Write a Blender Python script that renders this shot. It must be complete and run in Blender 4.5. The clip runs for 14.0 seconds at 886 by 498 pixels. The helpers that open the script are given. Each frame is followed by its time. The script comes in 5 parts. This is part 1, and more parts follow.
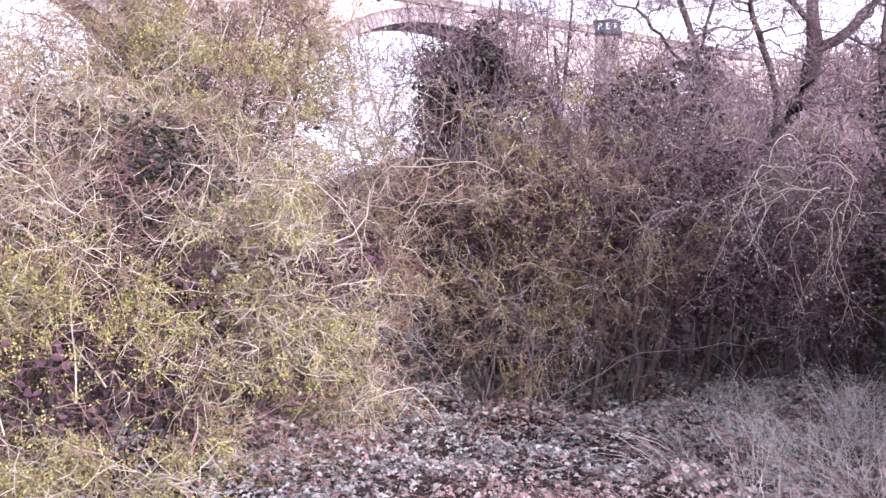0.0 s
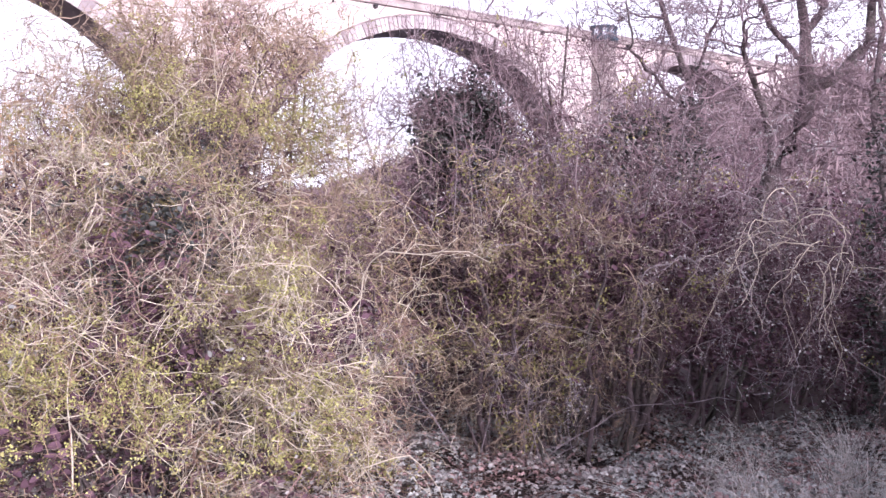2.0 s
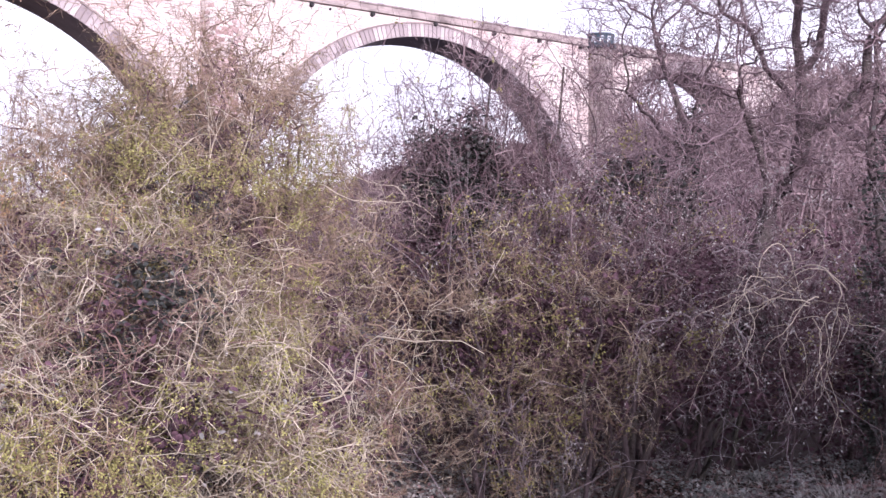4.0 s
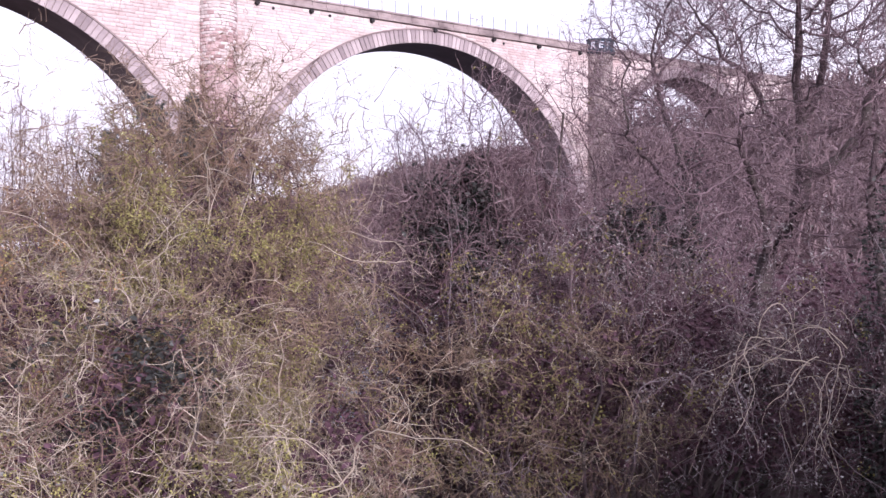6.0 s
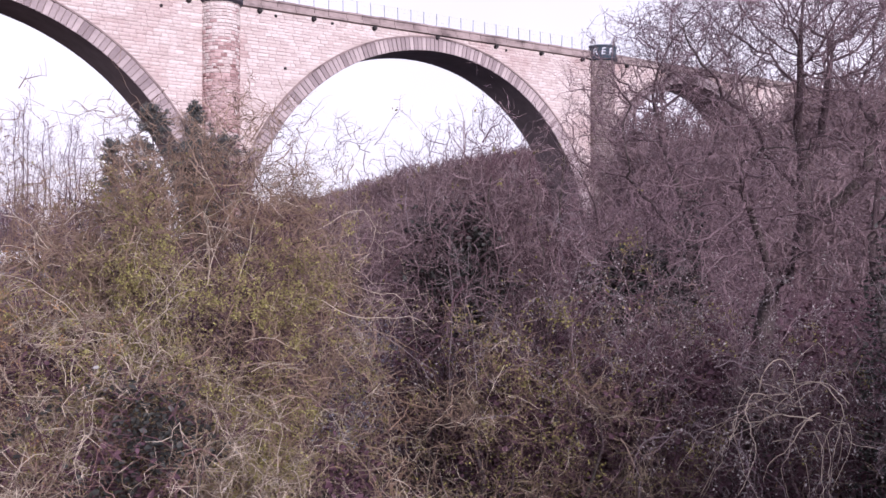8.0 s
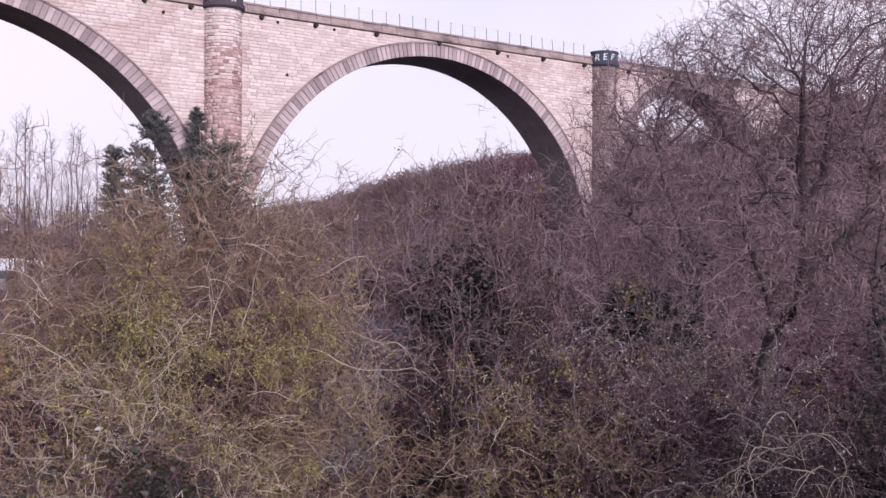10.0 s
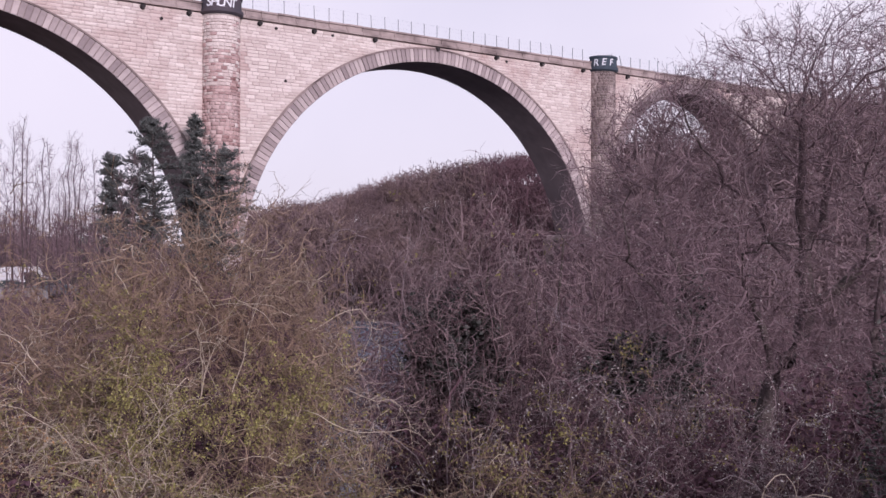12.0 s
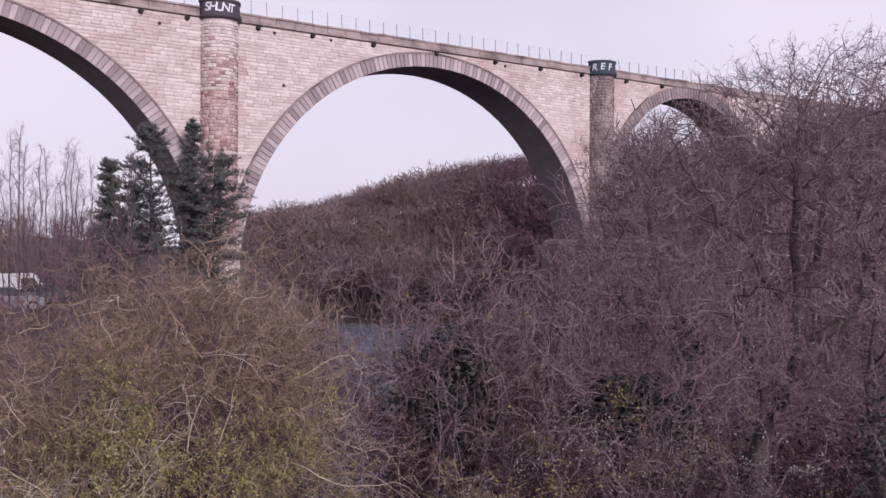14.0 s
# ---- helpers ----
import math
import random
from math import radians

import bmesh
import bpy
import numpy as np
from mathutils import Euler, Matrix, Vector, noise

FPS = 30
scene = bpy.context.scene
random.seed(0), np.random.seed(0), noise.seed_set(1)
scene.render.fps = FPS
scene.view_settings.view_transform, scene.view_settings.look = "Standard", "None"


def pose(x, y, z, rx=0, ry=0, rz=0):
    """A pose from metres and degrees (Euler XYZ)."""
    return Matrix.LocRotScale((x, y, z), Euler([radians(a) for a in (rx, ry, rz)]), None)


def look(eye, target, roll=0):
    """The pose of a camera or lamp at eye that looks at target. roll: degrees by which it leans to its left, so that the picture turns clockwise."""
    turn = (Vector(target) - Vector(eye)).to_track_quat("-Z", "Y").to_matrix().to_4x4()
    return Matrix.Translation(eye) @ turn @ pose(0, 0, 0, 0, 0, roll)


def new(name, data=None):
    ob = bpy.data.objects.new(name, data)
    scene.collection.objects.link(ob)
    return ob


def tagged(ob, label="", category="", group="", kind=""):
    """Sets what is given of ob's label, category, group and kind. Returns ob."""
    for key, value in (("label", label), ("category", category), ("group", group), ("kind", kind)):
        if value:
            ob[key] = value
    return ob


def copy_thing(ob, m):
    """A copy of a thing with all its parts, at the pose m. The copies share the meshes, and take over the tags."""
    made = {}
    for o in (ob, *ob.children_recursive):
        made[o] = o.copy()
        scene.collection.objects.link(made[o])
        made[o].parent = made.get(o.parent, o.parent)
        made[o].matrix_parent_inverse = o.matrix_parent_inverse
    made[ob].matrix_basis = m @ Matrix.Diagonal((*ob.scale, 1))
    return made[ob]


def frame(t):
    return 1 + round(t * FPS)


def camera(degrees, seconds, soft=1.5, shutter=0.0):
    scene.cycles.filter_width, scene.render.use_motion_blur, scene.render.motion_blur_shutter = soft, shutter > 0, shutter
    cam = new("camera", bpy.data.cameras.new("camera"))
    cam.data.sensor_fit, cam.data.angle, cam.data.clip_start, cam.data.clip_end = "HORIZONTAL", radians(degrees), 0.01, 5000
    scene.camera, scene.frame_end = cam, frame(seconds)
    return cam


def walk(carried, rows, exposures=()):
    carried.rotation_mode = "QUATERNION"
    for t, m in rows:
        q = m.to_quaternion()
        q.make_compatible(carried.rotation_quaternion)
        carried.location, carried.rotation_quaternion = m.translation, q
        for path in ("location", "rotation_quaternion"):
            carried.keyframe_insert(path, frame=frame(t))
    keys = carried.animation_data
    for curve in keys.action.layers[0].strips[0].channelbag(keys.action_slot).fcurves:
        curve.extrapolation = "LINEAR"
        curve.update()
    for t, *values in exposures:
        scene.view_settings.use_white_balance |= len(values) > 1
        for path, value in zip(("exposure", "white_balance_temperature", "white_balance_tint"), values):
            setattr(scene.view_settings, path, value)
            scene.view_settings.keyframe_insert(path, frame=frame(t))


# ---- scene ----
cam = camera(50.0, 14.0, soft=1.5)

# seconds, x, y, z, yaw, pitch, roll
PATH = [
    (0.0, -0.325, -0.093, 1.936, 0.184, -0.721, -0.428),
    (0.5, -0.318, -0.075, 2.056, 0.177, -0.661, -0.355),
    (1.0, -0.327, -0.092, 2.187, 0.136, -0.653, -0.306),
    (1.5, -0.334, -0.116, 2.329, 0.099, -0.677, -0.231),
    (2.0, -0.3, -0.13, 2.449, 0.055, -0.631, -0.155),
    (2.5, -0.276, -0.119, 2.583, -0.033, -0.612, -0.103),
    (3.0, -0.279, -0.107, 2.7, -0.079, -0.541, -0.109),
    (5.5, -0.276, -0.072, 3.369, -0.113, -0.393, -0.236),
    (6.0, -0.279, -0.069, 3.513, -0.133, -0.379, -0.181),
    (6.5, -0.275, -0.059, 3.657, -0.095, -0.353, -0.154),
    (7.0, -0.271, -0.054, 3.787, -0.045, -0.292, -0.136),
    (7.5, -0.264, -0.047, 3.912, -0.002, -0.268, -0.158),
    (8.0, -0.257, -0.044, 4.022, 0.031, -0.241, -0.155),
    (10.5, -0.271, -0.028, 4.652, 0.124, -0.14, -0.257),
    (11.0, -0.274, -0.014, 4.811, 0.083, -0.145, -0.226),
    (11.5, -0.266, 0.011, 4.947, 0.054, -0.144, -0.242),
    (12.0, -0.228, 0.089, 5.062, 0.056, -0.117, -0.249),
    (12.5, -0.2, 0.145, 5.177, 0.061, -0.133, -0.276),
    (13.0, -0.182, 0.165, 5.288, 0.054, -0.134, -0.32),
    (13.5, -0.136, 0.168, 5.394, 0.032, -0.125, -0.305),
    (14.0, -0.139, 0.175, 5.54, -0.003, -0.098, -0.373),
]
EXPOSURES = [
    (0.0, 1.42, 5500, 30), (1.5, 1.40, 5480, 28), (3.0, 1.19, 5490, 28), (5.5, 0.71, 5580, 31), (7.5, 0.39, 5620, 32),
    (10.5, 0.08, 5750, 32), (14.0, -0.13, 5760, 32),
]
walk(cam, [(t, pose(x, y, z, 90 + pitch, roll, yaw)) for t, x, y, z, yaw, pitch, roll in PATH], EXPOSURES)

# ---------------------------------------------------------------- light
SUN_AZ, SUN_EL = radians(152), radians(16)      # behind the camera, to its right
world = bpy.data.worlds.new("sky")
scene.world = world
world.use_nodes = True
wn, wl = world.node_tree.nodes, world.node_tree.links
wn.clear()
w_sky = wn.new("ShaderNodeTexSky")
w_sky.sky_type, w_sky.sun_disc = "NISHITA", False
w_sky.sun_elevation, w_sky.sun_rotation = SUN_EL, SUN_AZ
w_sky.dust_density, w_sky.air_density = 3.0, 1.0
w_co = wn.new("ShaderNodeTexCoord")
w_noise = wn.new("ShaderNodeTexNoise")
w_noise.inputs["Scale"].default_value, w_noise.inputs["Detail"].default_value = 2.2, 4
w_ramp = wn.new("ShaderNodeValToRGB")
w_ramp.color_ramp.elements[0].position, w_ramp.color_ramp.elements[1].position = 0.36, 0.62
w_ramp.color_ramp.elements[0].color, w_ramp.color_ramp.elements[1].color = (0.86, 0.86, 0.86, 1), (1, 1, 1, 1)
w_mix = wn.new("ShaderNodeMixRGB")
w_mix.inputs[2].default_value = (9.15, 8.8, 8.2, 1)      # the veil of cloud
w_bg = wn.new("ShaderNodeBackground")
w_bg.inputs["Strength"].default_value = 0.1
w_out = wn.new("ShaderNodeOutputWorld")
wl.new(w_co.outputs["Generated"], w_noise.inputs["Vector"])
wl.new(w_noise.outputs["Fac"], w_ramp.inputs["Fac"])
w_sep = wn.new("ShaderNodeSeparateXYZ")
w_thin = wn.new("ShaderNodeMapRange")      # the veil thins out towards the zenith
w_thin.inputs["From Min"].default_value, w_thin.inputs["From Max"].default_value = 0.22, 0.9
w_thin.inputs["To Min"].default_value, w_thin.inputs["To Max"].default_value = 1.0, 0.18
w_veil = wn.new("ShaderNodeMath")
w_veil.operation = "MULTIPLY"
wl.new(w_co.outputs["Generated"], w_sep.inputs[0])
wl.new(w_sep.outputs["Z"], w_thin.inputs["Value"])
wl.new(w_ramp.outputs["Color"], w_veil.inputs[0])
wl.new(w_thin.outputs[0], w_veil.inputs[1])
wl.new(w_veil.outputs[0], w_mix.inputs[0])
wl.new(w_sky.outputs[0], w_mix.inputs[1])
wl.new(w_mix.outputs[0], w_bg.inputs["Color"])
wl.new(w_bg.outputs[0], w_out.inputs["Surface"])
sun = new("sun", bpy.data.lights.new("sun", "SUN"))
sun.data.energy, sun.data.angle, sun.data.color = 3.3, radians(10), (1.0, 0.915, 0.80)
sun.matrix_world = look((0, 0, 0), (-math.sin(SUN_AZ) * math.cos(SUN_EL), -math.cos(SUN_AZ) * math.cos(SUN_EL), -math.sin(SUN_EL)))


# ---------------------------------------------------------------- materials
def mat(name, a, b, c=None, rough=0.8, scale=4.0, island=0.5, bump=0.0, bscale=40.0, spec=0.3, big=0.6, metal=0.0, obj=False, deep=0.05):
    """Colours a to b by chance per piece and by noise; c in larger stains."""
    m = bpy.data.materials.new(name)
    m.use_nodes = True
    n, l = m.node_tree.nodes, m.node_tree.links
    p = n["Principled BSDF"]
    p.inputs["Roughness"].default_value, p.inputs["Metallic"].default_value = rough, metal
    p.inputs["Specular IOR Level"].default_value = spec
    co = n.new("ShaderNodeTexCoord")
    fine = n.new("ShaderNodeTexNoise")
    fine.inputs["Scale"].default_value, fine.inputs["Detail"].default_value = scale, 5
    l.new(co.outputs["Object"], fine.inputs["Vector"])
    if obj:
        chance = n.new("ShaderNodeObjectInfo").outputs["Random"]
    else:
        chance = n.new("ShaderNodeNewGeometry").outputs["Random Per Island"]
    mixf = n.new("ShaderNodeMix")
    mixf.inputs["Factor"].default_value = island
    l.new(fine.outputs["Fac"], mixf.inputs[2])
    l.new(chance, mixf.inputs[3])
    col = n.new("ShaderNodeMixRGB")
    col.inputs[1].default_value, col.inputs[2].default_value = (*a, 1), (*b, 1)
    l.new(mixf.outputs[0], col.inputs[0])
    last = col.outputs[0]
    if c:
        wide = n.new("ShaderNodeTexNoise")
        wide.inputs["Scale"].default_value, wide.inputs["Detail"].default_value = scale * 0.13, 6
        l.new(co.outputs["Object"], wide.inputs["Vector"])
        ramp = n.new("ShaderNodeValToRGB")
        ramp.color_ramp.elements[0].position, ramp.color_ramp.elements[1].position = 0.47, 0.66
        ramp.color_ramp.elements[1].color = (big, big, big, 1)
        l.new(wide.outputs["Fac"], ramp.inputs["Fac"])
        col2 = n.new("ShaderNodeMixRGB")
        col2.inputs[2].default_value = (*c, 1)
        l.new(ramp.outputs["Color"], col2.inputs[0])
        l.new(last, col2.inputs[1])
        last = col2.outputs[0]
    l.new(last, p.inputs["Base Color"])
    if bump:
        bn = n.new("ShaderNodeTexNoise")
        bn.inputs["Scale"].default_value, bn.inputs["Detail"].default_value = bscale, 4
        l.new(co.outputs["Object"], bn.inputs["Vector"])
        bm_ = n.new("ShaderNodeBump")
        bm_.inputs["Strength"].default_value, bm_.inputs["Distance"].default_value = min(bump, 1.0), deep
        l.new(bn.outputs["Fac"], bm_.inputs["Height"])
        l.new(bm_.outputs["Normal"], p.inputs["Normal"])
    return m


M_EARTH = mat("earth", (0.055, 0.037, 0.036), (0.10, 0.07, 0.064), (0.06, 0.052, 0.038), rough=0.95, scale=3, bump=0.6, bscale=12)
M_STONE = mat("sandstone", (0.45, 0.37, 0.345), (0.71, 0.64, 0.605), (0.40, 0.27, 0.25), rough=0.9, scale=1.6, island=0.6, bump=0.6, bscale=7, big=0.6)
M_STONE_OB = mat("sandstone_block", (0.45, 0.37, 0.345), (0.71, 0.64, 0.605), (0.40, 0.27, 0.25), rough=0.9, scale=1.6, island=0.6, bump=0.6, bscale=7, big=0.5, obj=True)
M_RED = mat("red_sandstone_block", (0.18, 0.082, 0.078), (0.57, 0.42, 0.395), (0.58, 0.47, 0.45), rough=0.9, scale=2.2, island=0.8, bump=0.7, bscale=7, big=0.45, obj=True)
M_RED_MASS = mat("red_sandstone", (0.18, 0.082, 0.078), (0.57, 0.42, 0.395), (0.58, 0.47, 0.45), rough=0.9, scale=2.2, island=0.8, bump=0.7, bscale=7, big=0.45)
M_RING = mat("grey_ring_stone", (0.20, 0.16, 0.165), (0.52, 0.445, 0.435), (0.17, 0.135, 0.145), rough=0.9, scale=1.8, island=0.7, bump=0.6, bscale=7, big=0.75, obj=True)
M_MORTAR = mat("mortar_and_rubble", (0.27, 0.215, 0.20), (0.42, 0.35, 0.33), (0.17, 0.125, 0.125), rough=0.95, scale=0.8, island=0.0, bump=0.3, bscale=6)
M_MORTAR_PALE = mat("pale_lime_mortar", (0.42, 0.35, 0.335), (0.60, 0.52, 0.50), (0.30, 0.23, 0.22), rough=0.95, scale=1.5, island=0.0, bump=0.3, bscale=6)
M_SOFFIT = mat("darker_soffit_stone", (0.17, 0.13, 0.135), (0.32, 0.26, 0.26), (0.12, 0.092, 0.10), rough=0.95, scale=0.8, island=0.0, bump=0.3, bscale=5)
M_COPING = mat("weathered_coping", (0.15, 0.105, 0.10), (0.44, 0.37, 0.35), (0.08, 0.058, 0.058), rough=0.9, scale=2.6, island=0.6, bump=0.5, bscale=6, big=0.85)
M_DARKPAINT = mat("dark_blue_black_paint", (0.035, 0.035, 0.05), (0.07, 0.07, 0.09), (0.10, 0.07, 0.075), rough=0.7, scale=2, island=0)
M_TEAL = mat("dark_teal_spray_paint", (0.035, 0.045, 0.06), (0.06, 0.085, 0.11), (0.05, 0.045, 0.06), rough=0.8, scale=2, island=0)
M_WHITEPAINT = mat("white_spray_paint", (0.6, 0.62, 0.66), (0.75, 0.76, 0.8), rough=0.7, scale=3)
M_STEEL = mat("galvanised_post", (0.25, 0.26, 0.28), (0.36, 0.36, 0.38), rough=0.5, scale=5, metal=0.6)
M_BLACK = mat("dark_spout_and_hole", (0.02, 0.018, 0.02), (0.04, 0.035, 0.035), rough=0.9)
M_TWIG_PALE = mat("pale_hawthorn_twig", (0.27, 0.22, 0.165), (0.58, 0.50, 0.40), rough=0.75, scale=8, island=0.85)
M_TWIG_TAN = mat("tan_hawthorn_twig", (0.145, 0.108, 0.075), (0.30, 0.235, 0.165), (0.29, 0.165, 0.10), rough=0.75, scale=6, island=0.8)
M_TWIG_HAW = mat("red_brown_hawthorn_twig", (0.10, 0.068, 0.05), (0.34, 0.25, 0.185), (0.24, 0.15, 0.10), rough=0.75, scale=6, island=0.85)
# purple cast of the deep shade is put into this twig brown
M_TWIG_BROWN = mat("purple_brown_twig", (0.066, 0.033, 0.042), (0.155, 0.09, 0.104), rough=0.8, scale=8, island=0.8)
M_TWIG_OAK = mat("mauve_oak_twig", (0.12, 0.078, 0.089), (0.28, 0.20, 0.214), rough=0.8, scale=8, island=0.8)
M_TWIG_GREY = mat("grey_twig", (0.11, 0.078, 0.088), (0.33, 0.275, 0.285), rough=0.75, scale=8, island=0.85)
M_TWIG_SHRUB = mat("mauve_brown_shrub_twig", (0.088, 0.052, 0.058), (0.30, 0.222, 0.228), rough=0.75, scale=5, island=0.85)
M_TWIG_RED = mat("red_bramble_stem", (0.15, 0.085, 0.075), (0.27, 0.17, 0.145), rough=0.7, scale=8, island=0.8)
M_BARK = mat("rough_dark_bark", (0.055, 0.038, 0.042), (0.115, 0.083, 0.085), (0.085, 0.085, 0.062), rough=0.95, scale=9, island=0.1, bump=0.8, bscale=30)
M_OAK = mat("grey_brown_oak_bark", (0.062, 0.041, 0.046), (0.14, 0.10, 0.106), (0.14, 0.125, 0.105), rough=0.95, scale=9, island=0.2, bump=0.8, bscale=30)
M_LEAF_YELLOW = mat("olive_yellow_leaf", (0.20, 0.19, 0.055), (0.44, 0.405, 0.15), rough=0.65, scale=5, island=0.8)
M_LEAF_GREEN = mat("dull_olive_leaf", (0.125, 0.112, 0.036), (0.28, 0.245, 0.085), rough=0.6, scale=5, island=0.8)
M_LEAF_ORANGE = mat("orange_brown_leaf", (0.26, 0.14, 0.06), (0.42, 0.26, 0.12), rough=0.7, scale=5, island=0.8)
M_IVY = mat("dark_ivy_leaf", (0.024, 0.024, 0.022), (0.075, 0.078, 0.07), rough=0.5, scale=5, island=0.8, spec=0.3)
# filler leaves, coloured like the veiled mauve shade inside the bushes
M_SHADE_FILL = mat("mauve_shade_leaf", (0.068, 0.035, 0.046), (0.138, 0.078, 0.098), rough=0.85, scale=5, island=0.8, spec=0.15)
M_BRAMBLE = mat("bramble_leaf", (0.15, 0.148, 0.137), (0.42, 0.412, 0.39), (0.33, 0.21, 0.19), rough=0.6, scale=4, island=0.85, spec=0.3, big=0.5)
M_BRAMBLE_RED = mat("bronze_bramble_leaf", (0.18, 0.10, 0.095), (0.38, 0.25, 0.23), rough=0.6, scale=4, island=0.8)
M_BUD = mat("pale_grey_bud", (0.17, 0.155, 0.145), (0.44, 0.41, 0.39), rough=0.6, scale=5, island=0.8)
M_GRASS = mat("dry_grass", (0.40, 0.35, 0.32), (0.66, 0.60, 0.56), rough=0.8, scale=5, island=0.8)
M_NEEDLE = mat("pine_needle", (0.06, 0.067, 0.066), (0.15, 0.16, 0.155), rough=0.6, scale=2, island=0.8)
M_WOODS = mat("far_bare_twig", (0.088, 0.056, 0.066), (0.185, 0.125, 0.138), (0.15, 0.105, 0.085), rough=0.9, scale=0.05, island=0.5)
# paler copy of far_bare_twig: haze and sunlight on the slopes put into colour
M_WOODS_PALE = mat("haze_lit_pale_twig", (0.13, 0.088, 0.095), (0.28, 0.205, 0.21), (0.20, 0.145, 0.12), rough=0.9, scale=0.05, island=0.5)
M_WOODS_TAN = mat("tan_bare_twig", (0.115, 0.078, 0.074), (0.225, 0.16, 0.145), (0.15, 0.095, 0.09), rough=0.9, scale=0.05, island=0.5)
# sky reflection on the river is lightened into the base colour
M_WATER = mat("sky_pale_river_water", (0.20, 0.24, 0.31), (0.27, 0.31, 0.38), rough=0.2, scale=1, island=0, bump=1.0, bscale=0.7, spec=0.7, deep=0.7)


# ---------------------------------------------------------------- mesh helpers
def mesh_object(name, verts, faces, material, parent=None, label="", smooth=False):
    me = bpy.data.meshes.new(name)
    verts, faces = np.asarray(verts, np.float32), np.asarray(faces, np.int32)
    k = faces.shape[1]
    me.vertices.add(len(verts))
    me.vertices.foreach_set("co", verts.ravel())
    me.loops.add(faces.size)
    me.loops.foreach_set("vertex_index", faces.ravel())
    me.polygons.add(len(faces))
    me.polygons.foreach_set("loop_start", np.arange(0, faces.size, k, dtype=np.int32))
    me.polygons.foreach_set("loop_total", np.full(len(faces), k, np.int32))
    me.update(calc_edges=True)
    me.validate()
    if smooth:
        me.polygons.foreach_set("use_smooth", np.ones(len(faces), bool))
    me.materials.append(material)
    ob = new(name, me)
    if parent:
        ob.parent = parent
    return tagged(ob, label) if label else ob


def part(name, bm, material, parent, label=""):
    me = bpy.data.meshes.new(name)
    bm.to_mesh(me)
    bm.free()
    me.materials.append(material)
    ob = new(name, me)
    ob.parent = parent
    return tagged(ob, label) if label else ob


def thing(name, label, category, at=(0, 0, 0), group="", turn=0.0):
    ob = new(name)
    ob.matrix_basis = pose(*at, 0, 0, turn)
    return tagged(ob, label, category, group)


def strands(pts, rad, sides=3):
    """Tapered tubes along N polylines: pts (N, k, 3), rad (N, k)."""
    n, k, _ = pts.shape
    tan = np.gradient(pts, axis=1)
    tan /= np.linalg.norm(tan, axis=2, keepdims=True) + 1e-9
    ref = np.where(np.abs(tan[..., 2:3]) > 0.9, [1.0, 0, 0], [0, 0, 1.0])
    u = np.cross(tan, ref)
    u /= np.linalg.norm(u, axis=2, keepdims=True) + 1e-9
    v = np.cross(tan, u)
    ang = np.arange(sides) * 2 * np.pi / sides
    ring = u[:, :, None] * np.cos(ang)[:, None] + v[:, :, None] * np.sin(ang)[:, None]
    verts = (pts[:, :, None] + ring * rad[:, :, None, None]).reshape(-1, 3)
    base = (np.arange(n)[:, None, None] * k + np.arange(k - 1)[None, :, None]) * sides
    j = np.arange(sides)
    a, b = base + j, base + (j + 1) % sides
    faces = np.stack([a, b, b + sides, a + sides], -1).reshape(-1, 4)
    return verts, faces


def hairs(pts, rad, rng):
    """The finest twigs and needles, as narrow strips along N polylines."""
    n, k, _ = pts.shape
    tan = pts[:, -1] - pts[:, 0]
    side = np.cross(tan, rng.normal(size=(n, 3)))
    side /= np.linalg.norm(side, axis=1, keepdims=True) + 1e-9
    verts = np.stack([pts - side[:, None] * rad[:, :, None], pts + side[:, None] * rad[:, :, None]], 2).reshape(-1, 3)
    a = (np.arange(n)[:, None] * k + np.arange(k - 1)) * 2
    faces = np.stack([a, a + 1, a + 3, a + 2], -1).reshape(-1, 4)
    return verts, faces


def ovals(pos, size, rng, up=0.25, long=1.3):
    """Larger folded leaves with six corners."""
    n = len(pos)
    d = rng.normal(size=(n, 3)) * [1, 1, 0.45]
    d /= np.linalg.norm(d, axis=1, keepdims=True)
    w = np.cross(d, rng.normal(size=(n, 3)) * 0.55 + [0, 0, 1])
    w /= np.linalg.norm(w, axis=1, keepdims=True) + 1e-9
    nor = np.cross(d, w)
    nor = nor * np.where(nor[:, 2:3] < 0, -1.0, 1.0)
    s = size[:, None]
    at = lambda f, g, h: pos + d * s * long * f + w * s * g + nor * s * h
    verts = np.stack([at(-0.5, 0, 0), at(-0.2, 0.42, up * 0.5), at(0.2, 0.36, up * 0.4), at(0.55, 0, -0.1), at(0.2, -0.36, up * 0.4), at(-0.2, -0.42, up * 0.5)], 1).reshape(-1, 3)
    i = np.arange(n)[:, None] * 6
    faces = np.concatenate([i + [0, 1, 2], i + [0, 2, 3], i + [0, 3, 4], i + [0, 4, 5]], 1).reshape(-1, 3)
    return verts, faces


